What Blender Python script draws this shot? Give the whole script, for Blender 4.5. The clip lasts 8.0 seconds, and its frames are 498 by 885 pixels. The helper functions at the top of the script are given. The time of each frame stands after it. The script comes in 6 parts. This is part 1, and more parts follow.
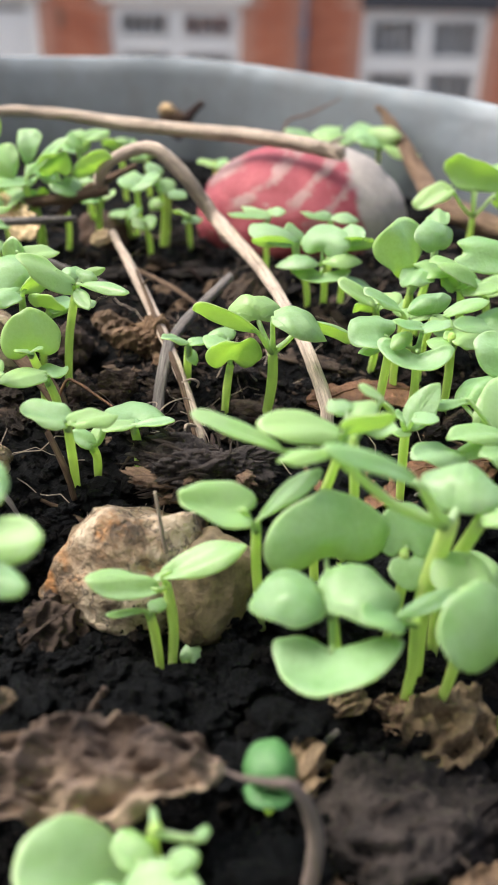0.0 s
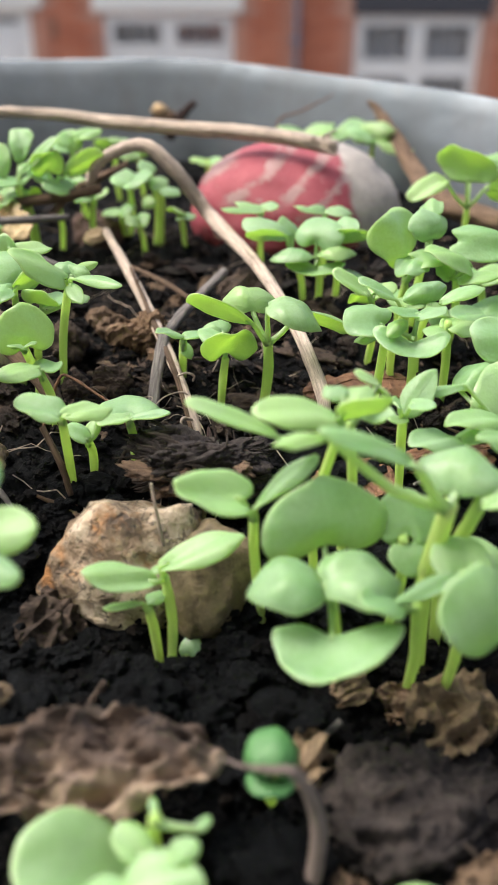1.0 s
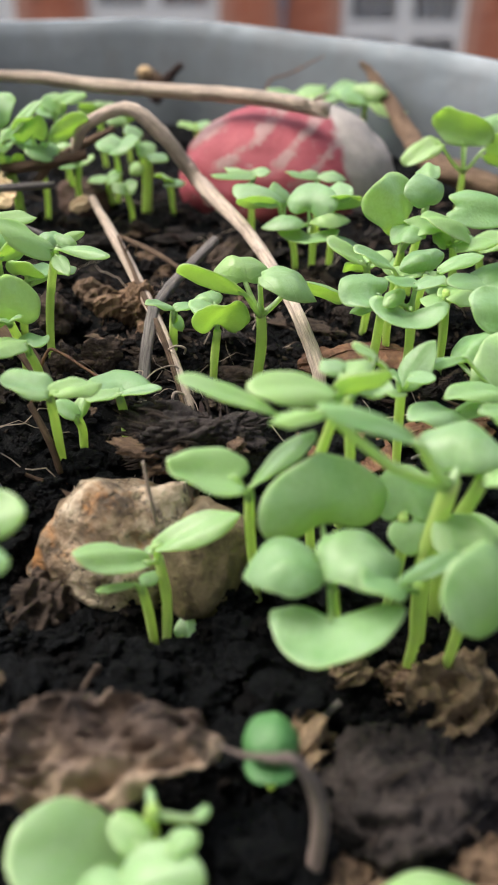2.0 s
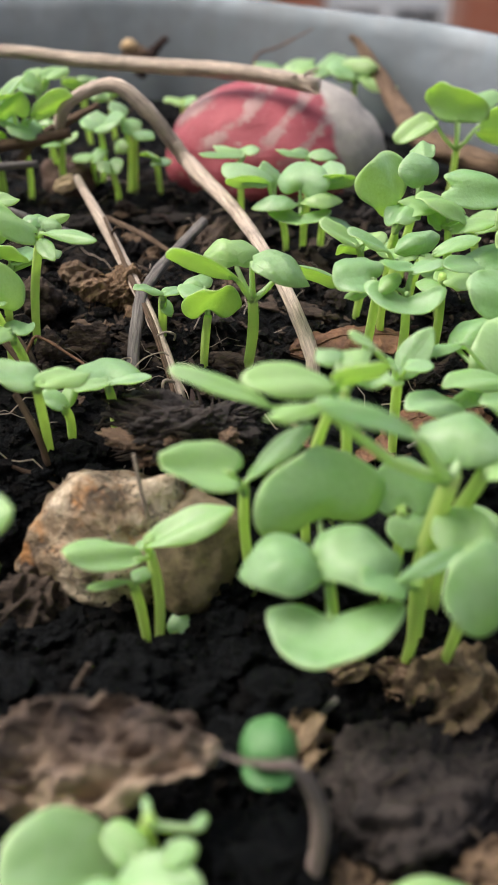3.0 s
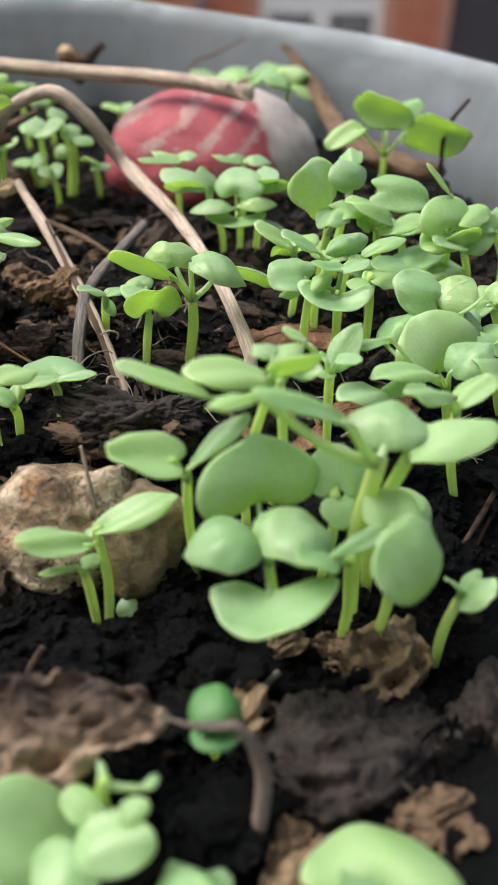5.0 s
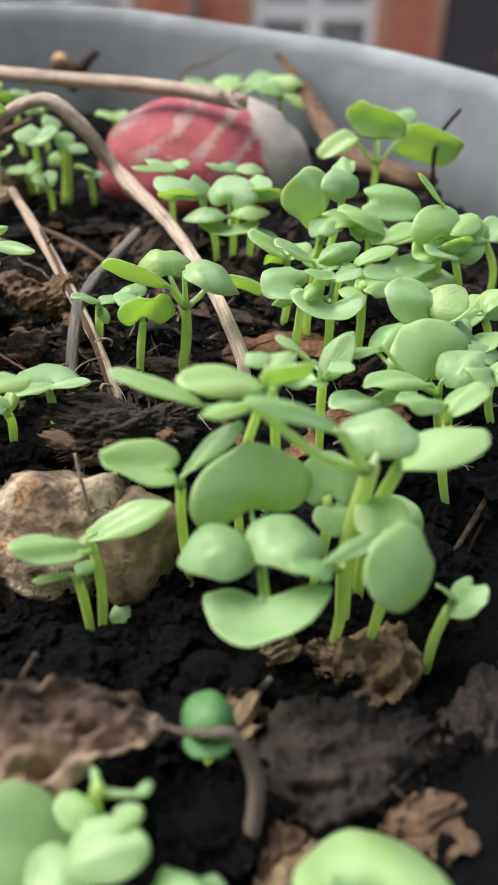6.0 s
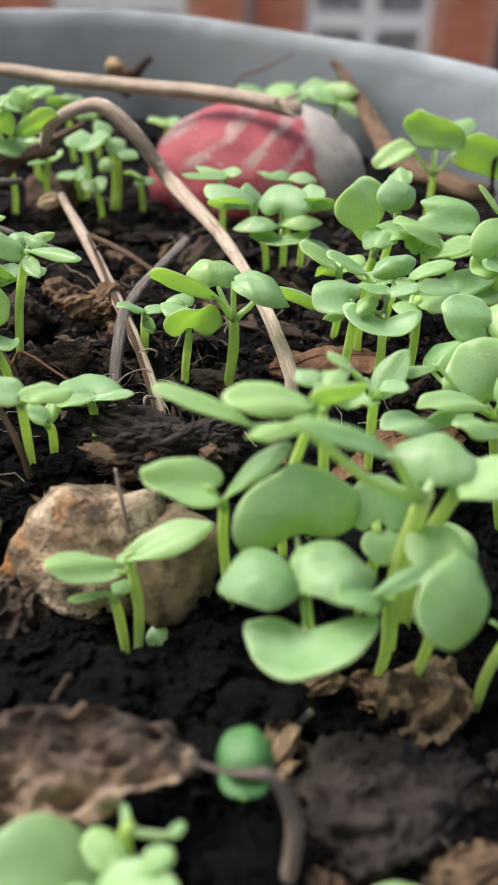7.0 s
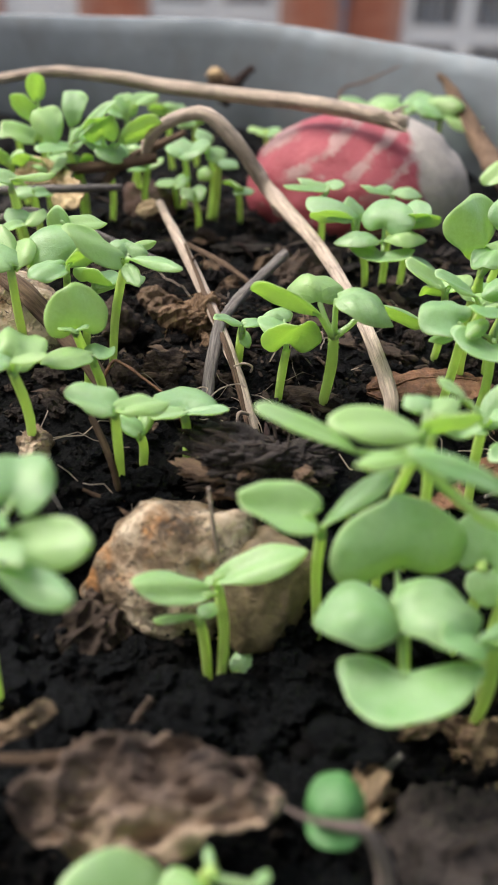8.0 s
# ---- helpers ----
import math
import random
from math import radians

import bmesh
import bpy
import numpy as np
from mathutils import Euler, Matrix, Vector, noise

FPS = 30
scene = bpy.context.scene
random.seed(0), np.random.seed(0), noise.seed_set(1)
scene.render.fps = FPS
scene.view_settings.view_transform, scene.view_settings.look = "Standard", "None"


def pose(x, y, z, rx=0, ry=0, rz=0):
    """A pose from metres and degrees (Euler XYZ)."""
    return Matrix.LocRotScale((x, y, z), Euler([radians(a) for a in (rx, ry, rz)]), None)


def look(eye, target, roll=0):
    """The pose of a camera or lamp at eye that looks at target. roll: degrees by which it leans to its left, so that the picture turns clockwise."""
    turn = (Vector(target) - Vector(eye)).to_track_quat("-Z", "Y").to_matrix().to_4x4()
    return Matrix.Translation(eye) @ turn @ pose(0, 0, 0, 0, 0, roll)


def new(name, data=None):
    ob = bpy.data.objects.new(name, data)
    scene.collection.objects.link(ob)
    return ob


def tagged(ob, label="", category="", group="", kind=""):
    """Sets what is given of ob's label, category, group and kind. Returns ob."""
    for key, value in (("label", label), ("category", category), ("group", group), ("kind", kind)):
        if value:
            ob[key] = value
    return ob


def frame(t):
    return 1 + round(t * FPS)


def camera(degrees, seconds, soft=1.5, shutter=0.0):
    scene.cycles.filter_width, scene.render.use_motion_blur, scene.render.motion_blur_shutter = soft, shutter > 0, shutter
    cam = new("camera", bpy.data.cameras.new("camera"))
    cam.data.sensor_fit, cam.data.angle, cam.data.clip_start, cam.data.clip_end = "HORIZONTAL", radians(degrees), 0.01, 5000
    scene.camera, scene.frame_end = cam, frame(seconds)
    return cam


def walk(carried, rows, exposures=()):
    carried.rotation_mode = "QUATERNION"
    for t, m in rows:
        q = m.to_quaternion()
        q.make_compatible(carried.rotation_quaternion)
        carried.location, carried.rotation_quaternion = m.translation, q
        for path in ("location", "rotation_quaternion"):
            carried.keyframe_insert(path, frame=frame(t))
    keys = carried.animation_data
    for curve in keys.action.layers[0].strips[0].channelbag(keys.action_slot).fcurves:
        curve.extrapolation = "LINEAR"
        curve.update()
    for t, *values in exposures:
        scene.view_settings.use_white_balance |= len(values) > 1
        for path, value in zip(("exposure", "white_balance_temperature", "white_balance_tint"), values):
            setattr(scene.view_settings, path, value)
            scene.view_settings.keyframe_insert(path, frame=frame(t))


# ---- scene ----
# All places inside the planter are in millimetres from the first eye; UP is that eye's height over the street.
UP = 3.40
MM = 0.001


def spot(x, y, z):
    """Millimetres round the first eye to metres in the world."""
    return Vector((x * MM, y * MM, UP + z * MM))


cam = camera(31.37, 8.0)
cam.data.dof.use_dof = True
cam.data.dof.focus_distance = 0.108
cam.data.dof.aperture_fstop = 34.0
ROWS = [
    (0.0, 0.00, 0.00, 0.00, 58.00, -1.23, 0.00),
    (0.5, 0.61, -0.05, -2.12, 58.68, -0.64, -0.13),
    (1.0, 0.49, -0.22, -1.90, 58.42, -0.28, -0.54),
    (1.5, 0.39, 0.55, -2.34, 57.46, -0.18, -1.01),
    (3.0, -0.47, 5.38, -2.73, 54.79, -0.29, -2.30),
    (3.5, -0.37, 3.94, -2.35, 54.63, -0.58, -3.18),
    (4.0, -0.67, 1.70, -1.18, 54.68, -0.91, -4.32),
    (4.5, -0.57, 0.84, -1.02, 54.81, -1.19, -5.37),
    (6.0, -0.71, 0.08, -0.22, 55.36, -1.86, -6.28),
    (6.5, -0.68, 2.73, -0.66, 55.45, -1.75, -5.06),
    (7.0, -0.87, 3.76, -1.34, 55.75, -1.75, -3.13),
    (7.5, -1.68, 5.51, -1.76, 55.99, -1.77, -0.60),
    (8.0, -3.45, 7.31, -2.47, 56.26, -1.74, 2.36),
]
walk(cam, [(t, pose(x * MM, y * MM, UP + z * MM, rx, ry, rz)) for t, x, y, z, rx, ry, rz in ROWS], [(0.0, 1.2), (1.0, 1.13), (1.6, 1.0), (3.0, 0.88), (8.0, 0.93)])

# ---- light: a bright overcast day, the cloud brightest nearly overhead ----
SUN_UP, SUN_AT = 58, 282
world = bpy.data.worlds.new("overcast_sky")
scene.world = world
world.use_nodes = True
sky = world.node_tree.nodes.new("ShaderNodeTexSky")
sky.sky_type = "NISHITA"
sky.sun_disc = False
sky.sun_elevation, sky.sun_rotation = radians(SUN_UP), radians(SUN_AT)
sky.air_density, sky.dust_density, sky.ozone_density = 1.0, 7.0, 0.3
world.node_tree.links.new(sky.outputs[0], world.node_tree.nodes["Background"].inputs[0])
world.node_tree.nodes["Background"].inputs[1].default_value = 0.15
sun = new("sun", bpy.data.lights.new("sun", "SUN"))
sun.data.energy, sun.data.angle, sun.data.color = 1.25, radians(30), (1.0, 0.98, 0.95)
a, e = radians(SUN_AT), radians(SUN_UP)
sun.matrix_world = look((0, 0, 8), (-math.sin(a) * math.cos(e), -math.cos(a) * math.cos(e), 8 - math.sin(e)))


# ---- materials ----
class Kit:
    """A node material with a Principled shader, and short ways to add textures to it."""

    def __init__(self, name, rough=0.6, metal=0.0):
        self.m = bpy.data.materials.new(name)
        self.m.use_nodes = True
        self.t = self.m.node_tree
        self.b = self.t.nodes["Principled BSDF"]
        self.b.inputs["Roughness"].default_value, self.b.inputs["Metallic"].default_value = rough, metal
        self.co = self.t.nodes.new("ShaderNodeTexCoord")

    def put(self, src, dst):
        self.t.links.new(src, dst)
        return self

    def noise(self, scale, detail=4, rough=0.6, stretch=(1, 1, 1), space="Object", kind="ShaderNodeTexNoise"):
        mp, n = self.t.nodes.new("ShaderNodeMapping"), self.t.nodes.new(kind)
        mp.inputs["Scale"].default_value = stretch
        self.put(self.co.outputs[space], mp.inputs[0]).put(mp.outputs[0], n.inputs["Vector"])
        n.inputs["Scale"].default_value = scale
        if kind == "ShaderNodeTexNoise":
            n.inputs["Detail"].default_value, n.inputs["Roughness"].default_value = detail, rough
            return n.outputs[0]
        return n.outputs["Distance"]

    def ramp(self, src, *stops):
        r = self.t.nodes.new("ShaderNodeValToRGB")
        while len(r.color_ramp.elements) < len(stops):
            r.color_ramp.elements.new(0.5)
        for el, (p, c) in zip(r.color_ramp.elements, stops):
            el.position, el.color = p, (*c, 1) if len(c) == 3 else c
        self.put(src, r.inputs[0])
        return r.outputs[0]

    def mix(self, fac, a, b, how="MIX"):
        n = self.t.nodes.new("ShaderNodeMix")
        n.data_type, n.blend_type = "RGBA", how
        for src, sock in ((fac, n.inputs[0]), (a, n.inputs[6]), (b, n.inputs[7])):
            if isinstance(src, (int, float)):
                sock.default_value = src
            elif isinstance(src, tuple):
                sock.default_value = (*src, 1)
            else:
                self.put(src, sock)
        return n.outputs[2]

    def math(self, how, a, b=0.0):
        n = self.t.nodes.new("ShaderNodeMath")
        n.operation = how
        for src, sock in ((a, n.inputs[0]), (b, n.inputs[1])):
            if isinstance(src, (int, float)):
                sock.default_value = src
            else:
                self.put(src, sock)
        return n.outputs[0]

    def rand(self):
        return self.t.nodes.new("ShaderNodeObjectInfo").outputs["Random"]

    def island(self):
        return self.t.nodes.new("ShaderNodeNewGeometry").outputs["Random Per Island"]

    def bump(self, src, dist, strength=0.6):
        n = self.t.nodes.new("ShaderNodeBump")
        n.inputs["Distance"].default_value, n.inputs["Strength"].default_value = dist, strength
        self.put(src, n.inputs["Height"]).put(n.outputs[0], self.b.inputs["Normal"])
        return self

    def colour(self, src):
        if isinstance(src, tuple):
            self.b.inputs["Base Color"].default_value = (*src, 1)
        else:
            self.put(src, self.b.inputs["Base Color"])
        return self

    def rough(self, src):
        self.put(src, self.b.inputs["Roughness"])
        return self


def leaf_material(name, dark, light, glow, share, vein):
    """Thin plant tissue: satin skin, mottled cells, light let through from behind, pale rim and veins."""
    k = Kit(name, 0.44)
    k.b.inputs["Specular IOR Level"].default_value = 0.6
    k.b.inputs["Coat Weight"].default_value, k.b.inputs["Coat Roughness"].default_value = 0.6, 0.3
    blotch = k.ramp(k.noise(230, 4, 0.65), (0.36, (0, 0, 0)), (0.64, (1, 1, 1)))
    speck = k.ramp(k.noise(1700, 4, 0.75), (0.38, (0, 0, 0)), (0.62, (1, 1, 1)))
    tone = k.mix(k.math("ADD", k.math("MULTIPLY", blotch, 0.62), k.math("MULTIPLY", speck, 0.38)), dark, light)
    age = k.rand()
    yellow = k.mix(k.ramp(age, (0.3, (0, 0, 0)), (0.95, (0.6, 0.6, 0.6))), tone, (light[0] * 1.02, light[1] * 0.98, light[2] * 0.66))
    hue = k.mix(k.ramp(age, (0.0, (0.35, 0.35, 0.35)), (0.3, (0, 0, 0))), yellow, (dark[0] * 1.5, dark[1] * 1.15, dark[2] * 1.7))
    sep = k.t.nodes.new("ShaderNodeSeparateXYZ")
    k.put(k.co.outputs["UV"], sep.inputs[0])
    x, y = sep.outputs[0], sep.outputs[1]
    reach = k.math("SQRT", k.math("ADD", k.math("MULTIPLY", x, x), k.math("MULTIPLY", y, y)))
    pale = (min(0.8, light[0] * 1.6), min(0.85, light[1] * 1.35), min(0.7, light[2] * 1.3))
    rim = k.ramp(reach, (0.94, (0, 0, 0)), (1.0, (0.4, 0.4, 0.4)))
    phase = k.math("SUBTRACT", k.math("MULTIPLY", x, 9.0), k.math("MULTIPLY", y, 8.0))
    side = k.ramp(k.math("ABSOLUTE", k.math("SINE", k.math("ADD", phase, k.math("MULTIPLY", k.noise(500, 2), 1.2)))), (0.0, (1, 1, 1)), (0.2, (0, 0, 0)))
    rib = k.ramp(y, (0.015, (1, 1, 1)), (0.08, (0, 0, 0)))
    veins = k.math("MULTIPLY", k.math("MAXIMUM", side, rib), vein)
    k.colour(k.mix(k.math("MAXIMUM", rim, k.math("MULTIPLY", veins, 0.3)), hue, pale))
    k.rough(k.ramp(speck, (0.0, (0.36, 0.36, 0.36)), (1.0, (0.54, 0.54, 0.54))))
    cells = k.math("ADD", k.noise(2600, 3, 0.7), k.math("MULTIPLY", k.noise(420, 3, 0.6), 0.9))
    k.bump(k.math("SUBTRACT", k.math("MULTIPLY", cells, 0.8), veins), 0.00026, 0.8)
    tr, mx = k.t.nodes.new("ShaderNodeBsdfTranslucent"), k.t.nodes.new("ShaderNodeMixShader")
    k.put(k.mix(k.math("MULTIPLY", blotch, 0.4), glow, tuple(v * 0.7 for v in glow)), tr.inputs[0])
    mx.inputs[0].default_value = share
    out = k.t.nodes["Material Output"]
    k.put(k.b.outputs[0], mx.inputs[1]).put(tr.outputs[0], mx.inputs[2]).put(mx.outputs[0], out.inputs["Surface"])
    return k.m


LEAF = leaf_material("seed_leaf_green", (0.180, 0.38, 0.180), (0.46, 0.665, 0.455), (0.76, 1.0, 0.30), 0.5, 0.12)
TRUE = leaf_material("young_leaf_green", (0.14, 0.305, 0.145), (0.44, 0.63, 0.43), (0.75, 1.0, 0.28), 0.46, 0.28)
# Leaf green darkened in its colour to stand for the shade on the folded bud.
DARKLEAF = leaf_material("leaf_green_painted_shade", (0.035, 0.14, 0.045), (0.08, 0.24, 0.09), (0.2, 0.6, 0.2), 0.2, 0.1)
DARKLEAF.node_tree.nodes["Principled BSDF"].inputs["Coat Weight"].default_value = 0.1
STEM = leaf_material("stem_pale_green", (0.37, 0.64, 0.16), (0.56, 0.78, 0.31), (0.80, 1.0, 0.38), 0.5, 0.0)


def earth(name, dark, mid, fleck):
    k = Kit(name, 0.5)
    k.b.inputs["Specular IOR Level"].default_value = 0.09
    big, fine = k.noise(90, 6, 0.7), k.noise(900, 6, 0.75)
    base = k.ramp(big, (0.35, dark), (0.62, mid))
    k.colour(k.mix(k.ramp(fine, (0.56, (0, 0, 0)), (0.72, (1, 1, 1))), base, fleck))
    k.bump(k.math("ADD", fine, k.math("MULTIPLY", k.noise(2500, 4, 0.7), 0.5)), 0.0012, 1.0)
    return k.m


SOIL = earth("potting_soil", (0.0034, 0.0042, 0.0049), (0.0072, 0.0084, 0.0096), (0.0165, 0.0168, 0.0175))
CLOD = earth("dark_clod", (0.0042, 0.0051, 0.0060), (0.0100, 0.0115, 0.0132), (0.0165, 0.0172, 0.0185))


def crumb_material():
    k = Kit("soil_crumb", 0.5)
    k.b.inputs["Specular IOR Level"].default_value = 0.1
    pick = k.ramp(k.island(), (0.0, (0.0028, 0.0032, 0.0037)), (0.76, (0.0064, 0.0069, 0.0076)), (0.95, (0.011, 0.0105, 0.0105)),
                  (0.985, (0.05, 0.038, 0.028)), (1.0, (0.13, 0.10, 0.07)))
    k.colour(k.mix(k.noise(1500, 4), pick, (0.004, 0.0036, 0.0038)))
    k.bump(k.noise(2200, 5, 0.7), 0.0008, 1.0)
    return k.m


CRUMB = crumb_material()


def humus_material():
    k = Kit("brown_humus", 0.7)
    k.b.inputs["Specular IOR Level"].default_value = 0.2
    pick = k.ramp(k.island(), (0.0, (0.006, 0.0045, 0.004)), (0.6, (0.026, 0.0195, 0.0155)), (0.9, (0.07, 0.051, 0.038)), (1.0, (0.19, 0.145, 0.105)))
    k.colour(k.mix(k.noise(1500, 4), pick, (0.012, 0.009, 0.008)))
    k.bump(k.noise(2200, 5, 0.7), 0.0008, 1.0)
    return k.m


HUMUS = humus_material()



def fibre(name, dark, light, stretch=None, rough=0.75, scale=500):
    """Dry plant matter: streaks along the grain, stains, a rough skin. With no stretch the grain runs along a stalk."""
    k = Kit(name, rough)
    k.b.inputs["Specular IOR Level"].default_value = 0.25
    if stretch:
        streak, fine = k.noise(scale, 6, 0.7, stretch), k.noise(scale * 5, 4, 0.7, stretch)
    else:
        streak, fine = k.noise(1.0, 6, 0.65, (2.2, 0.16, 1), "UV"), k.noise(1.0, 5, 0.7, (9.0, 0.5, 1), "UV")
    stain = k.noise(150, 5, 0.65)
    grain = k.math("ADD", k.math("MULTIPLY", streak, 0.6), k.math("MULTIPLY", fine, 0.4))
    c = k.ramp(grain, (0.36, dark), (0.6, light))
    k.colour(k.mix(k.ramp(stain, (0.52, (0, 0, 0)), (0.74, (0.5, 0.5, 0.5))), c, tuple(v * 0.4 for v in dark)))
    k.bump(grain, 0.0009, 1.0)
    return k.m



def old_leaf_material():
    """A large dead leaf: tan where the sun has bleached it, dark brown where it is wet, with a net of veins."""
    k = Kit("old_dead_leaf", 0.75)
    k.b.inputs["Specular IOR Level"].default_value = 0.3
    patch = k.ramp(k.noise(80, 6, 0.68), (0.36, (0.028, 0.021, 0.019)), (0.48, (0.12, 0.088, 0.07)), (0.57, (0.32, 0.245, 0.18)), (0.68, (0.52, 0.415, 0.30)))
    net = k.ramp(k.noise(420, 1, 0.5, kind="ShaderNodeTexVoronoi"), (0.3, (0, 0, 0)), (0.8, (0.5, 0.5, 0.5)))
    k.colour(k.mix(net, patch, (0.05, 0.032, 0.022)))
    k.bump(k.math("ADD", k.noise(500, 5, 0.7), net), 0.0007, 0.8)
    return k.m


OLDLEAF = old_leaf_material()
STRAW = fibre("weathered_straw", (0.27, 0.21, 0.17), (0.82, 0.70, 0.59))
GREYWOOD = fibre("grey_weathered_twig", (0.075, 0.068, 0.068), (0.34, 0.315, 0.30))
BROWNWOOD = fibre("brown_twig", (0.05, 0.032, 0.022), (0.25, 0.17, 0.115))
ROTTEN = fibre("rotten_wood", (0.004, 0.0037, 0.0037), (0.026, 0.021, 0.0185), (1.2, 0.8, 0.35), 0.8, 450)
LOGWOOD = fibre("rotten_log_wood", (0.007, 0.0065, 0.0068), (0.052, 0.043, 0.040), (1.4, 1.0, 0.3), 0.8, 380)
BROWNWOOD_GRAIN = fibre("split_wood", (0.05, 0.032, 0.022), (0.20, 0.135, 0.09), (0.4, 1.2, 0.6), 0.8, 700)
BARK = fibre("bark_chip", (0.010, 0.0078, 0.0072), (0.092, 0.067, 0.051), (0.3, 1.2, 0.9), 0.85, 700)
DEADLEAF = fibre("dead_leaf_brown", (0.06, 0.038, 0.027), (0.36, 0.255, 0.175), (1, 0.5, 1), 0.8, 420)
TANLEAF = fibre("papery_dead_leaf", (0.30, 0.20, 0.10), (0.58, 0.44, 0.26), (1, 0.5, 1), 0.7, 260)
RUSTLEAF = fibre("rust_dead_leaf", (0.055, 0.03, 0.02), (0.20, 0.105, 0.06), (1, 0.5, 1), 0.7, 240)
OCHRELEAF = fibre("ochre_dead_leaf", (0.05, 0.036, 0.024), (0.28, 0.205, 0.13), (1, 0.5, 1), 0.75, 320)
PAPER = fibre("pale_papery_leaf", (0.36, 0.26, 0.14), (0.74, 0.60, 0.38), (1, 0.5, 1), 0.7, 260)
HUSK = fibre("tan_husk", (0.055, 0.034, 0.022), (0.30, 0.20, 0.125), (1.6, 1.6, 0.25), 0.8, 420)
SHAG = fibre("shaggy_bark", (0.07, 0.042, 0.024), (0.40, 0.25, 0.14))
DARKSHAG = fibre("dark_shaggy_wood", (0.012, 0.0095, 0.0085), (0.10, 0.076, 0.062))
SCRAP = fibre("brown_leaf_scrap", (0.04, 0.027, 0.018), (0.19, 0.13, 0.085), (1, 0.5, 1), 0.75, 500)
DARKTIP = fibre("blackened_twig", (0.015, 0.010, 0.010), (0.06, 0.035, 0.03))
WIRE = fibre("dark_thin_stalk", (0.02, 0.014, 0.012), (0.07, 0.05, 0.045))


def rock_material():
    k = Kit("tan_flint", 0.7)
    base = k.ramp(k.noise(150, 6, 0.7), (0.36, (0.06, 0.042, 0.027)), (0.46, (0.20, 0.14, 0.085)), (0.55, (0.36, 0.28, 0.19)), (0.66, (0.58, 0.52, 0.43)))
    rust = k.mix(k.ramp(k.noise(230, 3), (0.50, (0, 0, 0)), (0.62, (0.85, 0.85, 0.85))), base, (0.36, 0.17, 0.055))
    crack = k.ramp(k.math("ABSOLUTE", k.math("SUBTRACT", k.noise(130, 4, 0.6), 0.5)), (0.003, (0.7, 0.7, 0.7)), (0.012, (0, 0, 0)))
    pits = k.ramp(k.noise(420, 5, 0.75), (0.61, (0, 0, 0)), (0.67, (1, 1, 1)))
    chalk = k.mix(k.ramp(k.noise(95, 5, 0.7), (0.46, (0, 0, 0)), (0.58, (0.8, 0.8, 0.8))), rust, (0.60, 0.51, 0.385))
    k.colour(k.mix(k.math("MAXIMUM", crack, pits), chalk, (0.03, 0.024, 0.019)))
    k.bump(k.math("ADD", k.noise(300, 6, 0.7), k.math("MULTIPLY", k.noise(1500, 4), 0.35)), 0.0018, 0.9)
    return k.m


ROCK = rock_material()
DARKROCK = fibre("dull_flint", (0.04, 0.032, 0.019), (0.20, 0.16, 0.098), (1, 1, 1), 0.4, 150)
BROWNSTONE = fibre("brown_pebble", (0.035, 0.022, 0.018), (0.10, 0.06, 0.046), (1, 1, 1), 0.7, 300)


def painted_stone_material():
    """A grey pebble with worn red paint over one half, brushed on in strokes that leave bare stone between."""
    k = Kit("red_painted_stone", 0.6)
    grey = k.ramp(k.noise(260, 6, 0.65), (0.3, (0.30, 0.275, 0.255)), (0.7, (0.46, 0.43, 0.40)))
    red = k.ramp(k.noise(180, 5, 0.6), (0.3, (0.24, 0.03, 0.05)), (0.7, (0.36, 0.075, 0.10)))
    sep = k.t.nodes.new("ShaderNodeSeparateXYZ")
    k.put(k.co.outputs["Object"], sep.inputs[0])
    x, z = sep.outputs[0], sep.outputs[2]
    wob = k.math("MULTIPLY", k.math("SUBTRACT", k.noise(110, 3), 0.5), 0.006)
    above = k.math("MAXIMUM", z, 0.0)
    edge = k.math("ADD", k.math("ADD", x, k.math("MULTIPLY", k.math("MULTIPLY", above, above), 30.0)), wob)
    side = k.ramp(k.math("MULTIPLY", edge, 40.0), (0.42, (1, 1, 1)), (0.47, (0, 0, 0)))
    slant = k.math("ADD", k.math("SUBTRACT", x, k.math("MULTIPLY", z, 1.2)), k.math("ADD", k.math("MULTIPLY", wob, 0.7), 0.0024))
    stroke = k.math("COSINE", k.math("MULTIPLY", slant, 2 * math.pi / 0.0078))
    ragged = k.math("ADD", stroke, k.math("MULTIPLY", k.math("SUBTRACT", k.noise(240, 6, 0.8), 0.5), 5.0))
    reach = k.ramp(k.math("MULTIPLY", k.math("ADD", z, wob), 60.0), (0.16, (0, 0, 0)), (0.36, (1, 1, 1)))
    bare = k.math("MULTIPLY", k.math("MULTIPLY", k.ramp(ragged, (0.2, (0, 0, 0)), (0.9, (1, 1, 1))), reach), 0.52)
    worn = k.ramp(k.noise(420, 5, 0.7), (0.6, (1, 1, 1)), (0.72, (0.3, 0.3, 0.3)))
    cover = k.math("MULTIPLY", k.math("MULTIPLY", side, k.math("SUBTRACT", 1.0, bare)), worn)
    k.colour(k.mix(cover, grey, red))
    k.bump(k.noise(1200, 5, 0.7), 0.0004, 0.8)
    return k.m


PAINTED = painted_stone_material()


